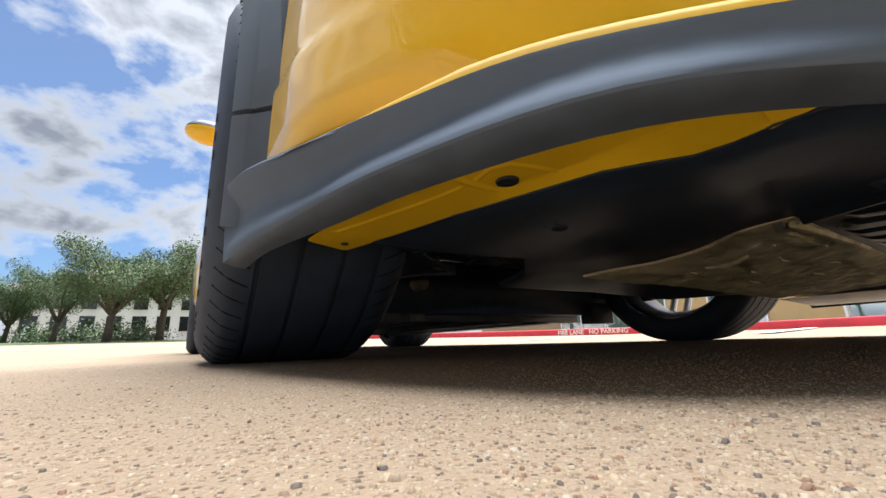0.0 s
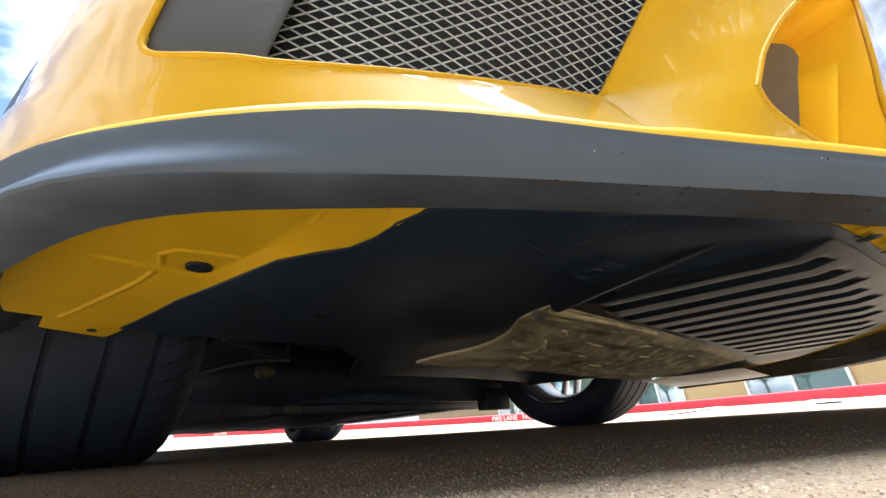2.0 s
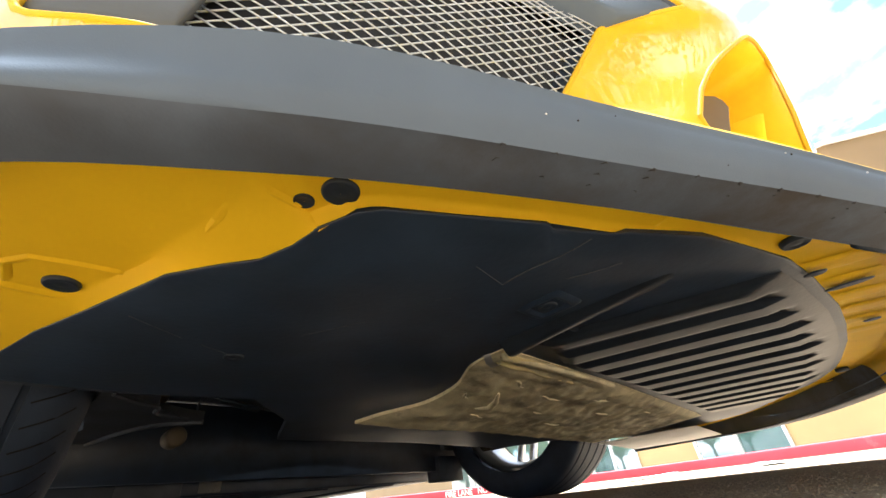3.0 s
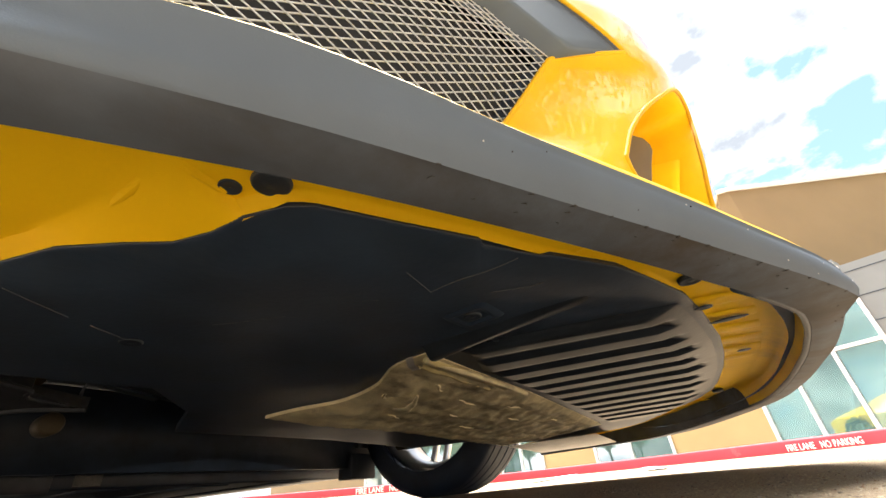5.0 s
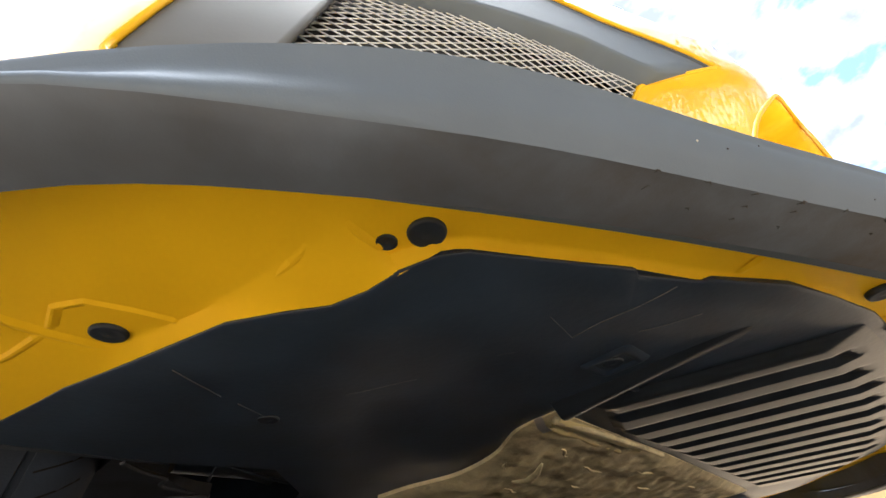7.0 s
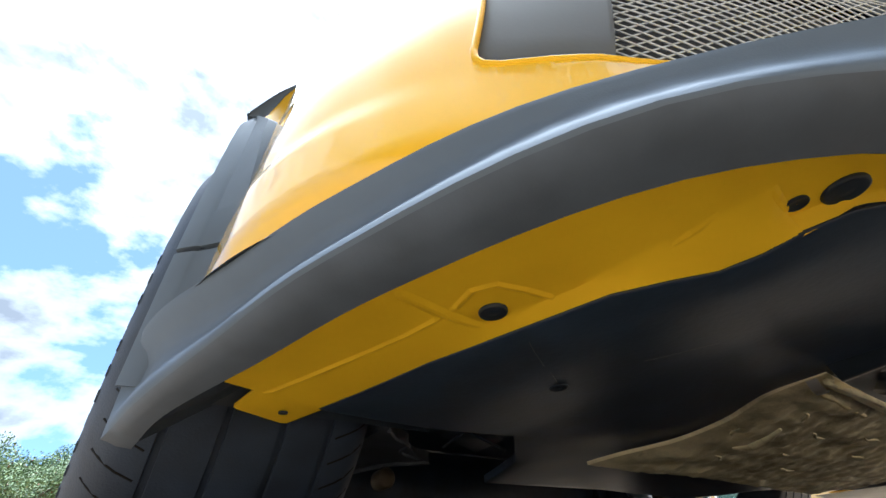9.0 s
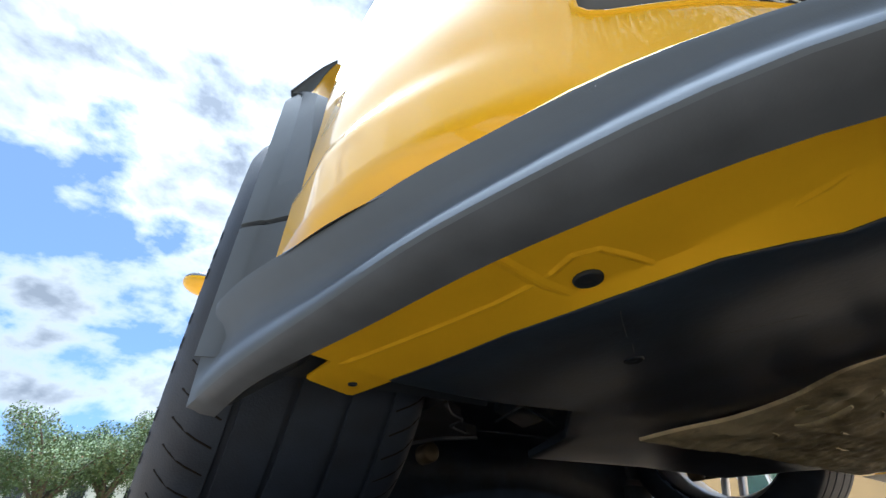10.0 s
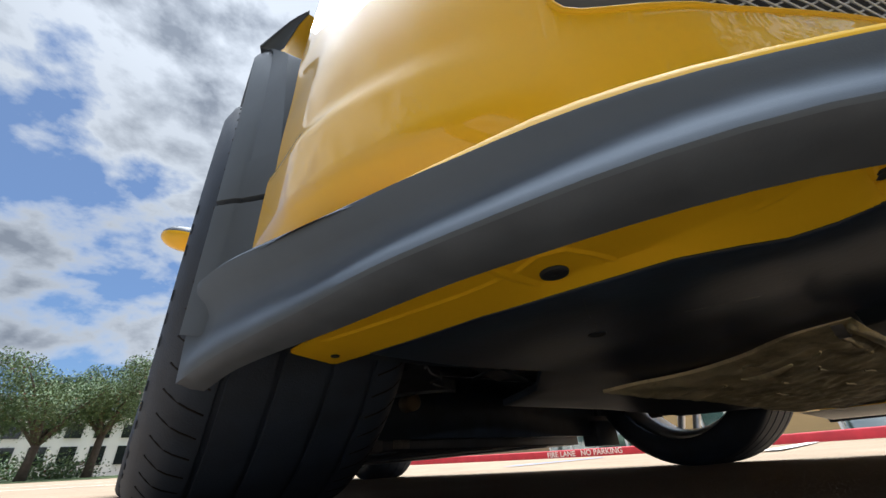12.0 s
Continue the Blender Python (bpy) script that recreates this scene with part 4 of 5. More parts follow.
# wheels
def wheel(near):
    """A road wheel: tyre with grooves and raised sidewall lettering bars, rim and spokes; outer face towards -x."""
    w = new("wheel")
    R, W = R_TYRE, 0.141
    bm = bmesh.new()
    groove = []
    for c in (-.080, -.029, .029, .080):
        groove += [(c - .0040, R - .001), (c - .0032, R - .005), (c + .0032, R - .005), (c + .0040, R - .001)]
    prof = [(-W + .004, .245), (-W - .004, .262), (-W - .003, .285), (-W + .006, .307), (-W + .016, R - .012), (-W + .026, R - .004), (-.105, R - .0015)]
    prof += groove + [(.105, R - .0015), (W - .026, R - .004), (W - .016, R - .012), (W - .006, .307), (W + .003, .285), (W + .004, .262), (W - .004, .245)]
    lathe(bm, prof, 120)
    crisp(part("tyre", bm, RUBBER, w), 40)
    # lateral sipes on the shoulders: near-black rods put their shade into colour
    for s in range(72):
        a = 2 * math.pi * s / 72
        for side in (-1, 1):
            bm2 = bmesh.new()
            pts = []
            for t in range(6):
                x = side * (W - .012 - t * .008)
                r = (R - .0166, R - .0090, R - .0039, R - .0018, R - .0017, R - .0016)[t]
                b = a + .012 * t
                pts.append(Vector((x, r * math.cos(b), r * math.sin(b))))
            tube(bm2, pts, .0013, 4)
            part("tread_sipe", bm2, SIPE_SHADE, w) if near else bm2.free()
    bm = bmesh.new()
    lathe(bm, [(-.085, .246), (-.10, .250), (-.104, .243), (-.098, .232), (-.06, .224), (.04, .215), (.09, .228), (.10, .25), (.085, .246)], 64)
    part("rim", bm, ALLOY, w)
    bm = bmesh.new()
    for k in range(5):
        m = Matrix.Rotation(2 * math.pi * k / 5 + .3, 4, "X")
        for off in (-.028, .028):
            rows = []
            for r, wd in ((.05, .020), (.12, .015), (.235, .012)):
                rows.append([m @ Vector(p) for p in ((-.07, off - wd, r), (-.088, off - wd * .6, r), (-.088, off + wd * .6, r), (-.07, off + wd, r), (-.045, off, r))])
            loft(bm, rows, close=True)
    lathe(bm, [(-.092, .0001), (-.092, .03), (-.085, .06), (-.04, .07), (.02, .07)], 30)
    part("spokes", bm, ALLOY, w)
    bm = bmesh.new()
    lathe(bm, [(-.03, .0001), (-.03, .155), (-.002, .155), (-.002, .0001)], 40)
    part("brake_disc", bm, STEEL, w)
    # raised lettering that cannot be read: plain bars on the sidewall
    if near:
        for k in range(22):
            a = 1.55 + k * .085
            bm = bmesh.new()
            box(bm, -.0018, .0012, -.006, .006, -.010 if k % 3 else -.007, .010 if k % 4 else .006, .0005)
            m = Matrix.Rotation(a, 4, "X") @ Matrix.Translation((-W - .0016, 0, .278))
            bmesh.ops.transform(bm, matrix=m, verts=bm.verts)
            part("sidewall_bar", bm, RUBBER, w, "raised bars of unreadable lettering")
    return w


def place_wheel(w, x, y, turn):
    w.parent = car
    w.matrix_basis = Matrix.Translation((x, y, R_TYRE - .002)) @ Matrix.Rotation(turn, 4, "Z")
    return w


place_wheel(wheel(True), -.751, -.014, 0)
far_wheel = place_wheel(wheel(False), .785, 0.02, math.pi)
for x, turn in ((-.765, 0), (.752, math.pi)):
    w = copy_thing(far_wheel, Matrix.Translation((x, WHEELBASE, R_TYRE - .002)) @ Matrix.Rotation(turn, 4, "Z") @ Matrix.Diagonal((1.25, 1, 1, 1)))
    w.parent = car

# wheel-arch flare beside the near wheel, and its twin
FLARE_Z = [.165, .28, .36, .44, .52, .59, .645, .675, .67, .62, .53, .42, .30, .22]
FLARE_Y = [-.312, -.342, -.346, -.337, -.318, -.288, -.225, -.06, .12, .25, .33, .37, .37, .35]


def flare(mirror, lo, hi, name):
    bm = bmesh.new()
    path = curve_through([(0, y, z) for y, z in zip(FLARE_Y, FLARE_Z)], 417)
    rows = []
    for i in range(lo, hi):
        p = path[i]
        d = (path[min(i + 1, 416)] - path[max(i - 1, 0)]).normalized()
        out = Vector((0, -d.z, d.y))
        out = -out if out.dot(Vector((0, 0, .33)) - p) > 0 else out
        slim = max(0, min(1, (i - 120) / 36))
        wide = max(0, min(1, (.46 - p.z) / .16)) if i < 208 else 0
        row = [Vector((x, *(p + out * o)[1:])) for x, o in ((-.845, -.004), (-.874, 0), (-.8795, .003), (-.8800, .008), (-.8770, .0135), (-.8660, .027), (-.8630, .0295), (-.8600, .031), (-.846 + .010 * wide - .022 * slim, .064 - .036 * slim), (-.82 - .03 * slim, .066 - .040 * slim))]
        if mirror:
            row = [Vector((2 * XC - q.x, q.y, q.z - .012)) for q in row]
        rows.append(row)
    loft(bm, rows)
    for r in (rows[0], rows[-1]):
        bm.faces.new([bm.verts.new(q) for q in r])
    return part(name, bm, PLASTIC, car, "grey plastic wheel-arch flare")


for mirror in (False, True):
    crisp(flare(mirror, 0, 36, "flare_foot"), 30)
    crisp(flare(mirror, 37, 417, "flare"), 30)

# body shell behind the bumper: a loft of sections from the nose to the tail
SECTIONS = [(-.36, .80, .30, .62, .70, .70), (-.20, .84, .22, .64, .74, .72), (.0, .86, .20, .66, .78, .72), (.35, .865, .20, .68, .82, .70), (.75, .86, .20, .70, .90, .62), (1.15, .86, .20, .72, 1.14, .54),
            (1.6, .875, .20, .74, 1.21, .52), (2.0, .96, .26, .76, 1.17, .52), (2.5, 1.0, .30, .78, 1.02, .56), (3.0, .94, .30, .77, .88, .60), (3.35, .78, .34, .72, .80, .56)]
bm = bmesh.new()
ys = [-.36 + i * (3.35 + .36) / 90 for i in range(91)]
sec = np.array(SECTIONS)
rows = []
for y in ys:
    hw, zb, zs_, zt, tw = (float(np.interp(y, sec[:, 0], sec[:, k])) for k in range(1, 6))
    half = [(-hw + .03, zb), (-hw, zb + .08), (-hw - .004, (zb + zs_) / 2), (-hw + .012, zs_ - .05), (-hw + .05, zs_), (-tw - (hw - tw) * .45, zs_ + (zt - zs_) * .35), (-tw, zt - (zt - zs_) * .22), (-tw * .6, zt - .01), (0, zt)]
    half = curve_through([(x, 0, z) for x, z in half], 30)
    near = [Vector((XC + p.x, y, p.z)) for p in half]
    rows.append(near + [Vector((2 * XC - p.x, p.y, p.z)) for p in near[-2::-1]])
loft(bm, rows)
bm.faces.new([bm.verts.new(p) for p in rows[-1]])
for wy in (0.0, WHEELBASE):
    gone = [f for f in bm.faces if (lambda c: math.hypot(c.y - wy, c.z - R_TYRE) < .385 and abs(c.x - XC) > .6)(f.calc_center_median())]
    bmesh.ops.delete(bm, geom=gone, context="FACES")
shell = crisp(part("body_shell", bm, YELLOW, car, "glossy yellow body"), 40)
bm = bmesh.new()
loft(bm, [[Vector((XC + (p.x - XC) * .96, p.y, min(p.z, .62) - .004)) for p in r] for r in rows])
for wy in (0.0, WHEELBASE):
    gone = [f for f in bm.faces if (lambda c: math.hypot(c.y - wy, c.z - R_TYRE) < .30 and abs(c.x - XC) > .6)(f.calc_center_median())]
    bmesh.ops.delete(bm, geom=gone, context="FACES")
part("inner_lining", bm, BLACK, car, "black inner side of the body")
# glasshouse
bm = bmesh.new()
grows = []
for y in [.80 + i * .06 for i in range(28)]:
    hw, zb, zs_, zt, tw = (float(np.interp(y, sec[:, 0], sec[:, k])) for k in range(1, 6))
    lo = zs_ + (zt - zs_) * .30
    grows.append([Vector((XC + s * (tw + (hw - tw) * .47 + .004 - (z - lo) * .55), y, z)) for s in (-1,) for z in (lo, (lo + zt) / 2, zt - (zt - zs_) * .18)])
loft(bm, grows)
part("side_glass", bm, GLASS_DARK, car, "dark side glass")
# door mirror
bm = bmesh.new()
bmesh.ops.create_icosphere(bm, subdivisions=4, radius=1)
bmesh.ops.scale(bm, vec=(.078, .05, .046), verts=bm.verts)
for v in bm.verts:
    if v.co.y > .03:
        v.co.y = .03 + (v.co.y - .03) * .15
for f in bm.faces:
    f.material_index = 1 if f.calc_center_median().z > .006 else 0
bmesh.ops.translate(bm, vec=(-.925, .82, .845), verts=bm.verts)
dm = part("door_mirror", bm, [YELLOW, BLACK], car, "yellow door mirror with a dark cap")
bm = bmesh.new()
tube(bm, [(-.90, .80, .825), (-.82, .82, .80)], [.02, .03], 10)
part("mirror_arm", bm, BLACK, dm)

# dark structure and running gear seen under the car
bm = bmesh.new()
rows = [[Vector((x, y, z)) for x in (-.60, -.3, XC, .38, .68)] for y, z in ((-.36, .30), (-.1, .30), (.3, .30))]
loft(bm, rows)
box(bm, -.62, .70, .32, .36, .12, .30)
part("front_bulkhead", bm, BLACK, car, "dark bulkhead")
bm = bmesh.new()
box(bm, -.62, .70, .50, 2.15, .097, .150, .006)
floor_pan = part("floor_pan", bm, TRAY, car, "dark floor panel")
for x0 in (-.50, -.2, .1, .4):
    bm = bmesh.new()
    box(bm, x0, x0 + .12, .52, 2.1, .092, .101, .004)
    part("floor_rib", bm, TRAY, floor_pan)
bm = bmesh.new()
box(bm, -.55, .62, 2.15, 3.3, .16, .25, .02)
part("rear_tray", bm, TRAY, car)
bm = bmesh.new()
box(bm, .565, .70, .30, .37, .083, .17, .004)
part("jacking_block", bm, BLACK, car, "black jacking block")
bm = bmesh.new()
box(bm, -.56, -.43, .42, .50, .078, .16, .004)
part("jacking_block", bm, BLACK, car, "black jacking block")
for sx in (0, 1):
    X = (lambda x: 2 * XC - x) if sx else (lambda x: x)
    bm = bmesh.new()
    lathe(bm, [(-.02, .0001), (-.02, .022), (.02, .022), (.02, .0001)], 20, "y", (X(-.52), -.115, .205))
    part("bush", bm, BRASS, car, "ochre rubber bush")
    bm = bmesh.new()
    tube(bm, [Vector((X(-.56), .03, .18)), Vector((X(-.53), .04, .40))], .030, 12)
    part("damper", bm, BLACK, car, "black damper")
    # arch liner over the wheel
    bm = bmesh.new()
    rows = []
    for k in range(21):
        a = math.radians(-28 + k * 236 / 20)
        rows.append([Vector((X(x), -.375 * math.cos(a), R_TYRE + .375 * math.sin(a))) for x in (-.86, -.75, -.62, -.56)])
    loft(bm, rows)
    part("arch_liner", bm, BLACK, car, "black wheel-arch liner")

# details behind the near wheel
ARM = [(-.605, -.315), (-.594, -.292), (-.567, -.262), (-.533, -.238), (-.524, -.200), (-.473, -.168), (-.448, -.160), (-.503, -.126), (-.535, -.040), (-.556, .090), (-.60, .10), (-.585, -.06), (-.606, -.20)]
for sx in (0, 1):
    X = (lambda x: 2 * XC - x) if sx else (lambda x: x)
    bm = bmesh.new()
    plate(bm, [(X(x), y) for x, y in ARM], lambda x, y: .162 + .05 * max(0, y + .16) * .2, .016)
    tube(bm, [Vector((X(p.x), p.y, p.z)) for p in curve_through([(-.448, -.160, .161), (-.503, -.126, .161), (-.535, -.040, .162), (-.556, .09, .164)], 24)], .0042, 8)
    tube(bm, [Vector((X(p.x), p.y, p.z)) for p in curve_through([(-.594, -.292, .162), (-.567, -.262, .162), (-.533, -.238, .162), (-.524, -.2, .162), (-.473, -.168, .162)], 24)], .003, 8)
    crisp(part("control_arm", bm, STEEL, car, "grey Y-shaped control arm"), 40)
    bm = bmesh.new()
    lathe(bm, [(-.020, .0001), (-.020, .014), (-.016, .018), (.016, .018), (.020, .014), (.020, .0001)], 20, "y", (X(-.438), .018, .166))
    part("bush", bm, BRASS, car, "ochre rubber bush")
    bm = bmesh.new()
    tube(bm, [(X(-.490), -.262, .158), (X(-.513), -.345, .157), (X(-.425), -.300, .157), (X(-.39), -.28, .158)], .0022, 6)
    plate(bm, [(X(x), y) for x, y in ((-.49, -.262), (-.513, -.345), (-.39, -.28), (-.38, -.20))], lambda x, y: .172, .01)
    part("cross_member", bm, BLACK, car, "dark cross member with a folded edge")
    bm = bmesh.new()
    plate(bm, [(X(x), y) for x, y in ((-.592, -.250), (-.584, -.215), (-.569, -.218))], lambda x, y: .166, .002)
    part("body_flange", bm, BRASS, car, "dull yellow body flange")
PALE = mat("pale_bracket", (0.30, 0.30, 0.29), 0.6, spread=0.2, scale=18)
bm = bmesh.new()
box(bm, -.222, -.155, .50, .56, .101, .165, .003)
part("floor_bracket", bm, PALE, car, "pale grey bracket")
bm = bmesh.new()
box(bm, -.50, -.27, .47, .50, .092, .160, .004)
part("floor_bracket", bm, STEEL, car, "grey floor bracket")
bm = bmesh.new()
box(bm, .60, .72, .30, .36, .19, .23, .004)
part("floor_bracket", bm, STEEL, car)
# dark fin along the front edge of the fender
bm = bmesh.new()
upper = curve_through([(-.878, -.306, .612), (-.866, -.318, .632), (-.846, -.338, .662), (-.827, -.358, .676)], 14)
lower = curve_through([(-.850, -.344, .572), (-.845, -.348, .610), (-.837, -.353, .645), (-.827, -.358, .675)], 14)
rim = [a.lerp(b, .12) for a, b in zip(upper, lower)]
back = Vector((.004, .012, 0))
loft(bm, [upper, rim, [p + Vector((0, .004, 0)) for p in rim], [p + Vector((0, .003, 0)) for p in lower], [p + back for p in lower], [p + back for p in upper], upper])
part("fender_fin", bm, PLASTIC, car, "thin dark fin at the fender's front edge")
bm = bmesh.new()
lower = curve_through([(-.852, -.366, .50), (-.850, -.350, .56), (-.845, -.346, .610), (-.837, -.351, .645), (-.827, -.356, .675)], 16)
loft(bm, [[p + Vector((dx, dy, 0)) for p in lower] for dx, dy in ((-.004, .010), (0, .004), (.006, .004), (.03, .012), (.06, .03))])
part("fender_front", bm, YELLOW, car, "yellow front edge of the fender")

# scuffs, nicks and pale specks on the lip
rg = random.Random(12)
GOUGE = mat("dark_gouge", (0.02, 0.02, 0.022), 0.8, spread=0.3, scale=90)
for i in range(70):
    k = rg.randint(34, 50)
    u = rg.choice((.02, .03, .05, rg.uniform(.1, .5)))
    p = crease[k].lerp(inner[k], u)
    d = (crease[k + 1] - crease[k - 1]).normalized()
    d = (d + Vector((rg.uniform(-.5, .5), rg.uniform(-.5, .5), 0))).normalized()
    n = rg.uniform(.0005, .0022)
    z = min(p.z, .1165) - .0016 * min(1, 4 * u * (1 - u)) + .0002
    bm = bmesh.new()
    tube(bm, [Vector((p.x, p.y, z)) - d * n, Vector((p.x, p.y, z)) + d * n * .2 + Vector((d.y, -d.x, 0)) * .0008, Vector((p.x, p.y, z)) + d * n], [.0001, rg.uniform(.0002, .0005), .0001], 5)
    part("scuff", bm, GOUGE, lip, "scuff mark")
for i in range(14):
    k = rg.randint(34, 58)
    r = lip_rows[rg.randint(4, 9)]
    p = r[k].lerp(r[k + 1], rg.random())
    bm = bmesh.new()
    bmesh.ops.create_icosphere(bm, subdivisions=1, radius=rg.uniform(.0003, .0006))
    bmesh.ops.translate(bm, vec=p, verts=bm.verts)
    part("speck", bm, LINER if rg.random() < .6 else GOUGE, lip, "small chip")


# ---------------------------------------------------------------- kerb and pavement
RED = mat("red_kerb_paint", (0.46, 0.022, 0.035), 0.6, spread=0.15, scale=5, tint=(0.42, 0.20, 0.18), tint_at=(0.6, 0.8))
WHITE_PAINT = mat("white_road_paint", (0.62, 0.61, 0.58), 0.7, spread=0.12, scale=6, tint=(0.40, 0.36, 0.30), tint_at=(0.55, 0.8))
LETTER_PAINT = mat("white_letter_paint", (0.82, 0.80, 0.78), 0.6, spread=0.1, scale=6)
BLUE_PAINT = mat("blue_road_paint", (0.05, 0.20, 0.48), 0.7, spread=0.15, scale=6)
PAVING = mat("pale_paving", (0.33, 0.29, 0.235), 0.85, spread=0.12, scale=4, grain=0.1, grain_scale=80)
KERB = curve_through([(3.0, 26, 0), (4.2, 14, 0), (6.2, 5.8, 0), (7.4, 2.0, 0), (6.1, -1.7, 0), (4.9, -4.0, 0), (2.5, -9, 0), (-2, -16, 0)], 85)
KERB_H, KERB_W = 0.14, 0.16


def kerb_frame(i):
    d = (KERB[min(i + 1, len(KERB) - 1)] - KERB[max(i - 1, 0)]).normalized()
    return KERB[i], Vector((-d.y, d.x, 0)), d


bm = bmesh.new()
prow, brow = [], []
for i in range(len(KERB)):
    p, back, d = kerb_frame(i)
    g = ground_z(p.x, p.y)
    prow.append([p + back * b + Vector((0, 0, g + z)) for b, z in ((-.0, -.05), (.004, KERB_H - .02), (.010, KERB_H - .005), (.022, KERB_H), (KERB_W, KERB_H + .002), (KERB_W, -.05))])
    brow.append([p + back * b + Vector((0, 0, g + KERB_H + .001 + b * .008)) for b in (KERB_W + .001, 1.2, 3.0, 8.0)])
loft(bm, prow)
kerb = tagged(part("kerb", bm, RED), "red painted concrete kerb with white lettering", "kerb", kind="structure")
bm = bmesh.new()
loft(bm, brow)
tagged(part("pavement", bm, PAVING), "pale concrete pavement in front of the building", "pavement", kind="structure")


def kerb_text(words, i, wide, tall, shift):
    p, back, d = kerb_frame(i)
    cu = bpy.data.curves.new("lettering", "FONT")
    cu.body, cu.size, cu.align_x, cu.extrude = words, 0.138, "CENTER", 0.001
    cu.offset = 0.002
    ob = new("lettering", cu)
    bpy.context.view_layer.update()
    me = bpy.data.meshes.new_from_object(ob.evaluated_get(bpy.context.evaluated_depsgraph_get()))
    bpy.data.objects.remove(ob)
    me.materials.clear()
    me.materials.append(LETTER_PAINT)
    t = new("lettering", me)
    t.parent = kerb
    g = ground_z(p.x, p.y)
    along = d
    m = Matrix((along, Vector((0, 0, 1)), -back)).transposed().to_4x4()
    m.translation = p - back * (.004 if i < 40 else .018) + d * shift + Vector((0, 0, g + .020))
    t.matrix_basis = m @ Matrix.Diagonal((wide, tall, 1, 1))
    t["label"] = "white painted words on the kerb"


for i, wide, tall, shift in ((7, .95, 1, 0), (25, .98, 1, .38), (50, .47, .72, -.30)):
    kerb_text("FIRE LANE   NO PARKING", i, wide, tall, shift)


def strip(name, pts, width, material, label):
    bm = bmesh.new()
    c = curve_through([(x, y, 0) for x, y in pts], 24)
    rows = []
    for i, p in enumerate(c):
        d = (c[min(i + 1, 23)] - c[max(i - 1, 0)]).normalized()
        s = Vector((-d.y, d.x, 0)) * width / 2
        rows.append([Vector((q.x, q.y, ground_z(q.x, q.y) + .012)) for q in (p - s, p + s)])
    loft(bm, rows)
    return tagged(part(name, bm, material), label, "road marking", kind="structure")


strip("road_line", [(-14, 8.2), (-7, 7.8), (-.6, 7.4)], .12, WHITE_PAINT, "worn white parking line on the concrete")
strip("road_line", [(-12, 11.5), (-6, 11.2), (0, 11)], .12, WHITE_PAINT, "worn white parking line on the concrete")
strip("road_line", [(2.2, 2.6), (3.4, 2.9), (4.6, 3.2)], .12, BLUE_PAINT, "blue line of a reserved parking bay")
strip("road_line", [(3.0, .6), (4.6, .9), (6.6, 1.3)], .16, WHITE_PAINT, "white line of the access aisle")
strip("road_line", [(3.2, -.4), (4.6, -.2), (6.0, .1)], .16, WHITE_PAINT, "white line of the access aisle")

# ---------------------------------------------------------------- building beyond the kerb
STUCCO = mat("tan_stucco", (0.25, 0.175, 0.095), 0.85, spread=0.06, scale=1.5, grain=0.2, grain_scale=60)
CREAM = mat("yellow_stucco", (0.38, 0.27, 0.125), 0.85, spread=0.06, scale=1.5, grain=0.2, grain_scale=60)
COPING = mat("pale_coping", (0.70, 0.69, 0.66), 0.5, spread=0.05)
METAL_CLAD = mat("grey_metal_cladding", (0.22, 0.23, 0.235), 0.45, metal=0.35, spread=0.08, scale=2)
FRAME = mat("pale_window_frame", (0.66, 0.67, 0.68), 0.4, metal=0.2, spread=0.04)
ROOM = mat("dim_room", (0.035, 0.055, 0.042), 0.9, spread=0.4, scale=1.2)
GLASS = bpy.data.materials.new("window_glass")
GLASS.use_nodes = True
_g = GLASS.node_tree.nodes["Principled BSDF"]
_g.inputs["Base Color"].default_value = (0.22, 0.36, 0.33, 1)
_g.inputs["Roughness"].default_value = 0.02
_g.inputs["Transmission Weight"].default_value = 0.75
_g.inputs["IOR"].default_value = 2.0
building = thing("building", "tan stucco building with glazed front and grey metal cladding", "building")


def wall(name, a, b, z0, z1, thick, material, label="", parent=None):
    """A straight wall from a to b in plan; it thickens away from the car park."""
    a, b = Vector((*a, 0)), Vector((*b, 0))
    d = (b - a).normalized()
    n = Vector((-d.y, d.x, 0))
    bm = bmesh.new()
    rows = [[p + n * t + Vector((0, 0, z)) for p in (a, b)] for t, z in ((0, z0), (0, z1), (thick, z1), (thick, z0))]
    loft(bm, rows + [rows[0]])
    for e in (0, 1):
        bm.faces.new([bm.verts.new(r[e]) for r in rows])
    return part(name, bm, material, parent or building, label, smooth=False)


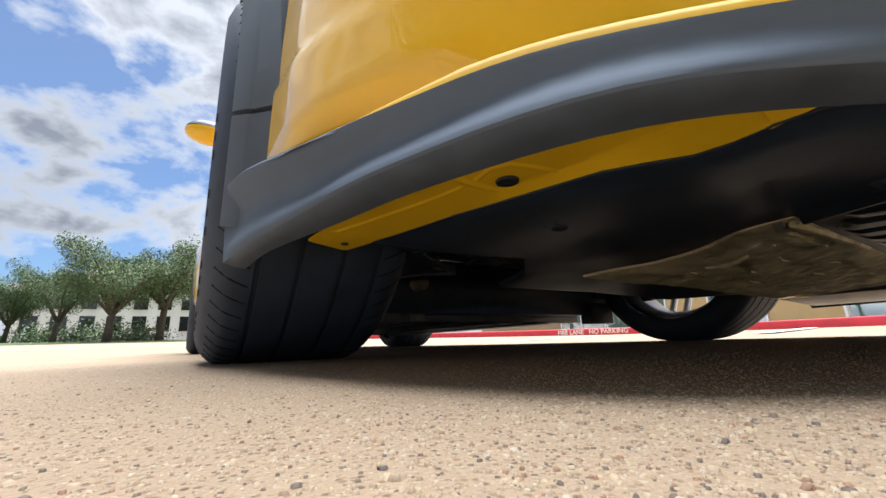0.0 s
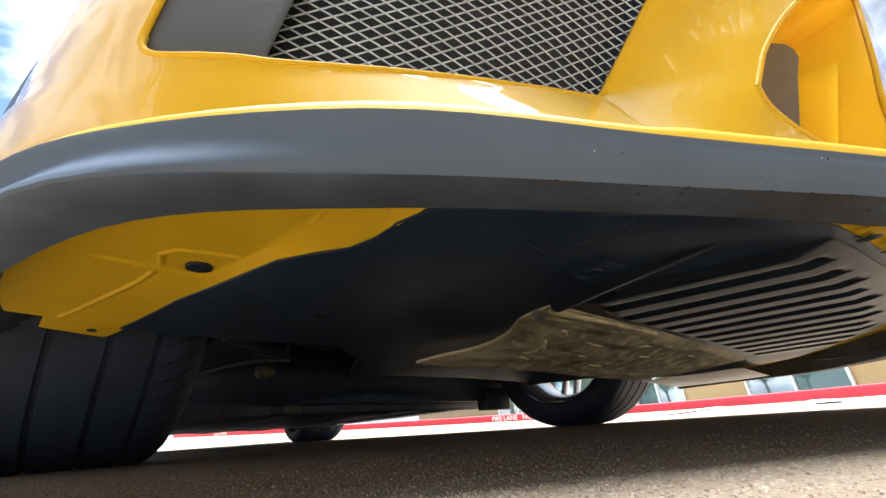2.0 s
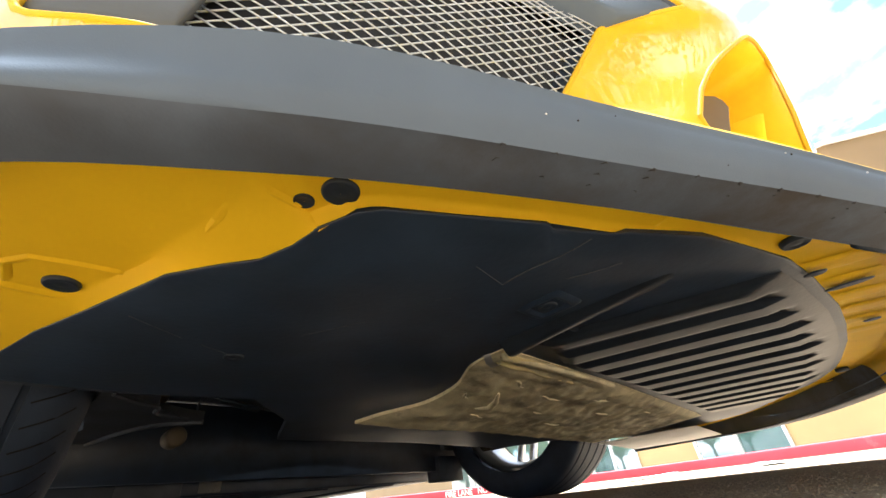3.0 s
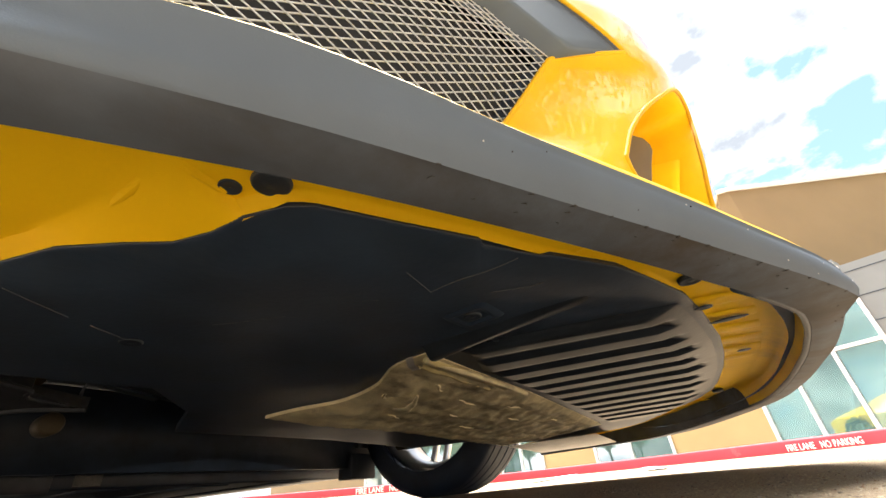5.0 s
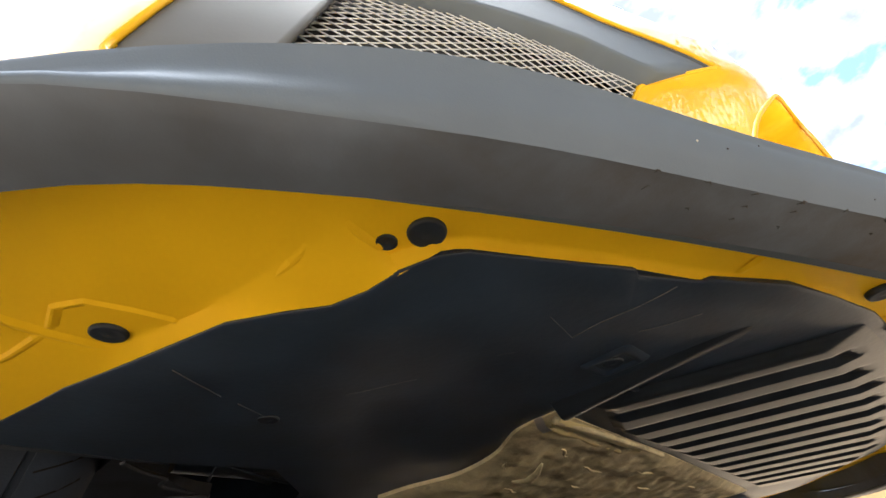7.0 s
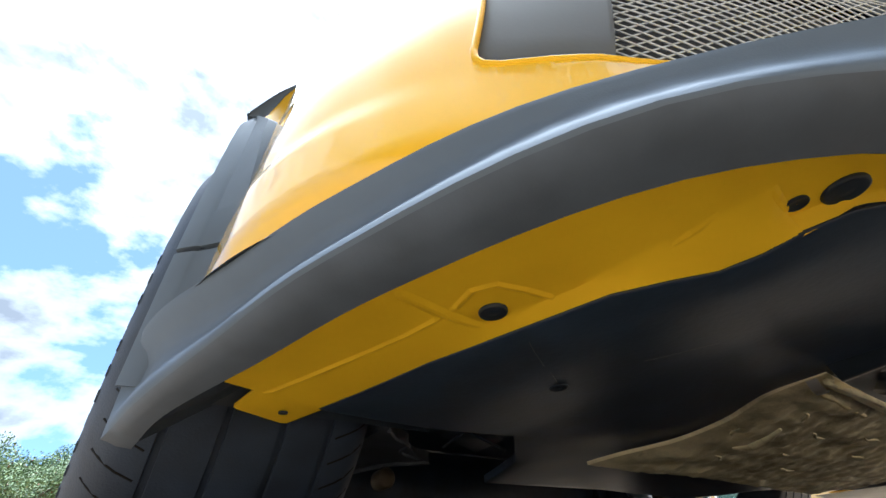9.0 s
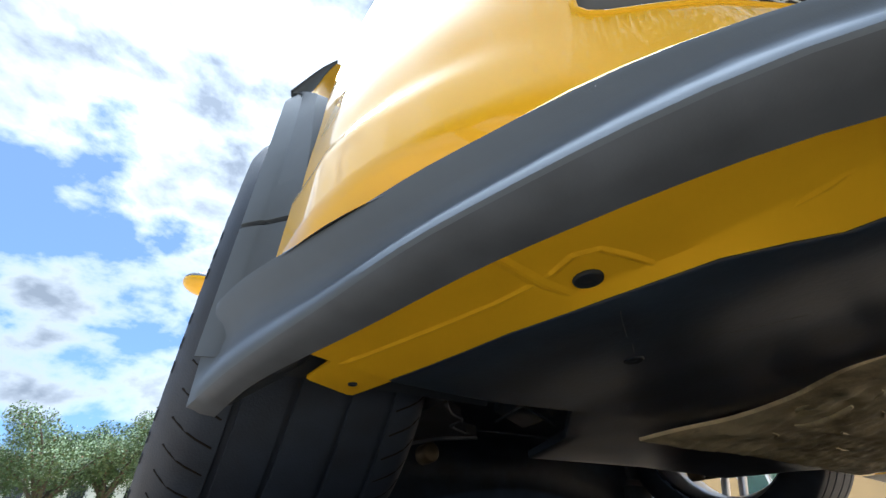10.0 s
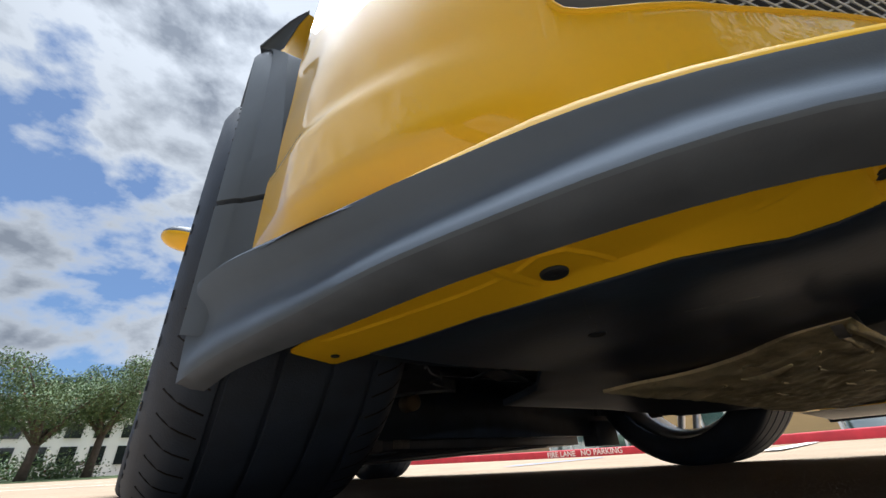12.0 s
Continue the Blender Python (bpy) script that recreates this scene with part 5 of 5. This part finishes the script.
def window(a, b, z0, z1, cols, rows_, parent=None):
    """A glazed opening between two plan points: frame bars, panes and a dim room behind."""
    a3, b3 = Vector((*a, 0)), Vector((*b, 0))
    d = (b3 - a3)
    n = Vector((-d.y, d.x, 0)).normalized()
    w = thing("window", "", "")
    for key in ("label", "category"):
        if key in w:
            del w[key]
    w.parent = building
    bw = .045
    for c in range(cols + 1):
        p = a3 + d * (c / cols)
        bm = bmesh.new()
        u = d.normalized() * bw / 2
        ring = [p - u - n * .03, p + u - n * .03, p + u + n * .06, p - u + n * .06]
        loft(bm, [[q + Vector((0, 0, z)) for q in ring] for z in (z0, z1)], close=True)
        part("mullion", bm, FRAME, w, smooth=False)
    for r in range(rows_ + 1):
        z = z0 + (z1 - z0) * r / rows_
        bm = bmesh.new()
        ring = [(-.03, -bw / 2), (-.03, bw / 2), (.06, bw / 2), (.06, -bw / 2)]
        loft(bm, [[q + n * t + Vector((0, 0, z + h)) for t, h in ring] for q in (a3, b3)], close=True)
        part("transom", bm, FRAME, w, smooth=False)
    for c in range(cols):
        for r in range(rows_):
            p, q = a3 + d * (c / cols), a3 + d * ((c + 1) / cols)
            za, zb = z0 + (z1 - z0) * r / rows_, z0 + (z1 - z0) * (r + 1) / rows_
            bm = bmesh.new()
            loft(bm, [[p + n * t + Vector((0, 0, za)), q + n * t + Vector((0, 0, za)), q + n * t + Vector((0, 0, zb)), p + n * t + Vector((0, 0, zb))] for t in (.01, .02)], close=True)
            loft(bm, [[p + n * .01 + Vector((0, 0, za)), q + n * .01 + Vector((0, 0, za))], [p + n * .01 + Vector((0, 0, zb)), q + n * .01 + Vector((0, 0, zb))]])
            loft(bm, [[p + n * .02 + Vector((0, 0, za)), q + n * .02 + Vector((0, 0, za))], [p + n * .02 + Vector((0, 0, zb)), q + n * .02 + Vector((0, 0, zb))]])
            part("pane", bm, GLASS, w, smooth=False).visible_shadow = False
    return w


BASE, HEAD = 0.18, 4.35
P = [(10.6, 9.5), (9.6, 5.0), (8.9, 2.6), (8.35, 1.3), (7.75, -.15), (7.42, -.95), (7.16, -1.58), (6.45, -3.05), (5.2, -7.2), (3.0, -13.5)]
wall("wall", (11.8, 16), P[0], BASE - .2, HEAD, .3, STUCCO)
window(P[0], P[1], BASE, 2.9, 4, 2)
wall("wall", P[0], P[1], 2.9, HEAD, .3, STUCCO)
wall("wall", P[1], (9.25, 3.8), BASE - .2, HEAD, .3, CREAM)
window((9.25, 3.8), P[2], BASE, 2.4, 2, 1)
wall("wall", (9.25, 3.8), P[2], 2.4, HEAD, .3, STUCCO)
wall("wall", P[2], P[3], BASE - .2, HEAD, .3, CREAM)
door = window(P[3], P[4], BASE, 2.25, 2, 1)
wall("wall", P[3], P[4], 2.25, HEAD, .3, CREAM)
wall("wall", P[4], P[6], BASE - .2, HEAD, .3, CREAM)
window(P[6], P[7], BASE, 2.2, 3, 2)
wall("metal_wall", P[7], P[8], BASE - .2, 2.2, .3, METAL_CLAD, "grey metal cladding in wide courses")
wall("metal_wall", P[8], P[9], BASE - .2, 2.2, .3, METAL_CLAD)
wall("roof_band", (7.16, -1.58), P[7], 2.2, 2.32, .3, METAL_CLAD)
wall("upper_wall", P[6], (7.3, -2.6), 2.2, HEAD, .3, STUCCO)
wall("upper_wall", (7.3, -2.6), (8.9, -5.6), 2.2, HEAD, .3, STUCCO)
wall("upper_wall", (8.9, -5.6), (12, -11), 2.2, HEAD, .3, STUCCO)
for a, b in (((11.8, 16), P[0]), (P[0], P[1]), (P[1], P[3]), (P[3], P[6]), (P[6], (7.3, -2.6)), ((7.3, -2.6), (8.9, -5.6)), ((8.9, -5.6), (12, -11))):
    wall("coping", (a[0] - .02, a[1]), (b[0] - .02, b[1]), HEAD + .002, HEAD + .09, .36, COPING, "pale roof coping")
for k in range(6):
    z = .38 + k * .34
    a, b = P[7], P[8]
    wall("cladding_joint", (a[0] - .004, a[1] - .002), (b[0] - .004, b[1] - .002), z, z + .012, .006, BLACK)
bm = bmesh.new()
rows = [[Vector((x, y, z)) for z in (BASE, HEAD - .2)] for x, y in ((13.2, 15), (12.0, 9.4), (11.0, 4.6), (9.9, 1.0), (8.8, -1.0), (8.2, -2.2))]
loft(bm, rows)
part("back_wall", bm, ROOM, building, "dim interior")
bm = bmesh.new()
rows = [[Vector((x, y, HEAD - .05)), Vector((14, y, HEAD - .05))] for x, y in ((11.7, 16), (10.6, 9.5), (9.6, 5), (8.35, 1.3), (7.2, -1.5), (7.4, -2.6), (8.9, -5.6), (12, -11))]
loft(bm, rows)
part("roof", bm, COPING, building)

# far pale building behind the trees
far = thing("far_building", "white building with dark windows far behind trees", "building")
gz = ground_z(-6, 52)
PALE = mat("white_render", (0.72, 0.72, 0.70), 0.8, spread=0.05, scale=.5)
bm = bmesh.new()
box(bm, -16, 4, 52, 60, gz - .2, gz + 5.2)
part("wall", bm, PALE, far, smooth=False)
bm = bmesh.new()
box(bm, -16.4, 4.4, 51.6, 60.4, gz + 5.2, gz + 5.6)
part("roof", bm, COPING, far, smooth=False)
for k in range(9):
    bm = bmesh.new()
    box(bm, -15.2 + k * 2.1, -14.0 + k * 2.1, 51.9, 52.1, gz + 1.0, gz + 2.6)
    part("window", bm, GLASS_DARK, far, smooth=False)
    bm = bmesh.new()
    box(bm, -15.2 + k * 2.1, -14.0 + k * 2.1, 51.9, 52.1, gz + 3.3, gz + 4.5)
    part("window", bm, GLASS_DARK, far, smooth=False)

# ---------------------------------------------------------------- trees
BARK = mat("bark", (0.09, 0.07, 0.055), 0.9, spread=0.3, scale=8, grain=0.6, grain_scale=25)


def leaf_material():
    m = bpy.data.materials.new("leaves")
    m.use_nodes = True
    t = m.node_tree
    b = t.nodes["Principled BSDF"]
    b.inputs["Roughness"].default_value = 0.6
    g = t.nodes.new("ShaderNodeNewGeometry")
    r = t.nodes.new("ShaderNodeValToRGB")
    e = r.color_ramp.elements
    e[0].position, e[0].color = 0.0, (0.060, 0.092, 0.042, 1)
    e[1].position, e[1].color = 1.0, (0.15, 0.045, 0.03, 1)
    for pos, col in ((0.45, (0.085, 0.140, 0.052, 1)), (0.9, (0.12, 0.18, 0.065, 1)), (0.97, (0.13, 0.14, 0.04, 1))):
        x = e.new(pos)
        x.color = col
    t.links.new(g.outputs["Random Per Island"], r.inputs[0])
    t.links.new(r.outputs[0], b.inputs["Base Color"])
    return m


LEAVES = leaf_material()


def tree(x, y, height, seed, spread=1.0, leaves=24000):
    """A broad street tree: tapered trunk, forking limbs, crown of many small leaf clumps."""
    rg = random.Random(seed)
    g = ground_z(x, y)
    t = thing("tree", "broad green street tree with a dark trunk", "tree", group="trees beyond the car park")
    bm = bmesh.new()
    fork = height * rg.uniform(.22, .30)
    tube(bm, [Vector((x, y, g - .1)), Vector((x + .05, y, g + fork * .5)), Vector((x + .1, y, g + fork))], [height * .035, height * .026, height * .024], 10)
    part("trunk", bm, BARK, t)
    tips = []
    for k in range(9):
        a = k * 2.4 + rg.uniform(-.4, .4)
        r = height * .42 * spread * rg.uniform(.5, 1.0)
        top = g + height * rg.uniform(.52, .90)
        p0 = Vector((x + .1, y, g + fork * .95))
        p2 = Vector((x + r * math.cos(a), y + r * math.sin(a), top))
        p1 = p0.lerp(p2, .5) + Vector((0, 0, height * .06))
        bm = bmesh.new()
        pts = curve_through([p0, p1, p2], 7)
        tube(bm, pts, [height * .016 * (1 - .13 * i) for i in range(7)], 6)
        part("limb", bm, BARK, t)
        tips += [(pts[i], height * rg.uniform(.09, .15)) for i in (2, 3, 4, 5, 6)]
        for b in range(2):
            q = pts[4] + Vector((rg.uniform(-1, 1), rg.uniform(-1, 1), rg.uniform(0, 1))) * height * .13
            tips.append((q, height * rg.uniform(.07, .12)))
    bm = bmesh.new()
    verts, faces = [], []
    for i in range(leaves):
        c, r = rg.choice(tips)
        d = Vector((rg.gauss(0, 1), rg.gauss(0, 1), rg.gauss(0, .75)))
        p = c + d * (r * .62 * min(1, 1.55 / max(.1, d.length)))
        s = height * rg.uniform(.005, .011)
        u = Vector((rg.uniform(-1, 1), rg.uniform(-1, 1), rg.uniform(-1, 1))).normalized()
        v = u.orthogonal().normalized()
        w = u.cross(v)
        b = len(verts)
        verts += [p + v * s, p + w * s * .6 + u * s * .2, p - v * s, p - w * s * .6 + u * s * .2]
        faces += [(b, b + 1, b + 2), (b, b + 2, b + 3)]
    me = bpy.data.meshes.new("crown")
    me.from_pydata([tuple(v) for v in verts], [], faces)
    me.materials.append(LEAVES)
    bm.free()
    cr = new("crown", me)
    cr.parent = t
    return t


EYE0 = (-.89, -.83)


def polar(az, d):
    return EYE0[0] + d * math.sin(radians(az)), EYE0[1] + d * math.cos(radians(az))


for az, d, h, seed, sp in ((-8.4, 29, 6.7, 1, 1.05), (-3.7, 30, 7.0, 2, 1.0), (-12.6, 33, 5.1, 3, 1.1), (-16.0, 36, 4.6, 4, 1.2), (-19, 36, 4.3, 5, 1.2),
                           (-23, 34, 4.1, 6, 1.2), (1.5, 33, 6.6, 7, 1.0)):
    tree(*polar(az, d), h, seed, sp)
# tall trees out of view, added for dark reflections in the yellow paint
for k, az in enumerate((-106, -124, -142, -158, -175, 169, 153)):
    tree(*polar(az, 8.5 + .8 * ((k * 3) % 4) + (2.0 if k > 2 else 0)), 12.2 + .5 * ((k * 5) % 4), 30 + k, 1.0, 11000)
for az, d, h, seed in ((-6.0, 31, 1.7, 21), (-10.3, 34, 1.9, 22), (-14, 38, 2.0, 23)):
    x, y = polar(az, d)
    g = ground_z(x, y)
    rg = random.Random(seed)
    s = thing("shrub", "low clipped green shrub", "shrub", group="shrubs under the trees")
    verts, faces = [], []
    for i in range(1500):
        p = Vector((x + rg.gauss(0, .8), y + rg.gauss(0, .6), g + .1 + abs(rg.gauss(0, .45)) * h * .6))
        q = rg.uniform(.05, .10)
        u = Vector((rg.uniform(-1, 1), rg.uniform(-1, 1), rg.uniform(-1, 1))).normalized()
        v = u.orthogonal().normalized()
        w = u.cross(v)
        b = len(verts)
        verts += [p + v * q, p + w * q * .6, p - v * q, p - w * q * .6]
        faces += [(b, b + 1, b + 2), (b, b + 2, b + 3)]
    me = bpy.data.meshes.new("leaves")
    me.from_pydata([tuple(v) for v in verts], [], faces)
    me.materials.append(LEAVES)
    o = new("leaves", me)
    o.parent = s
# grass strip under the trees
GRASS = mat("grass", (0.07, 0.10, 0.03), 0.9, spread=0.3, scale=3, grain=0.5, grain_scale=30)
bm = bmesh.new()
rows = []
for az in range(-30, 4, 2):
    rows.append([Vector((*polar(az, d), 0)) for d in (26, 31, 40, 50)])
for r in rows:
    for i, v in enumerate(r):
        v.z = ground_z(v.x, v.y) + (.10 if i else .02)
loft(bm, rows)
tagged(part("lawn", bm, GRASS), "green lawn under the trees", "lawn", kind="structure")
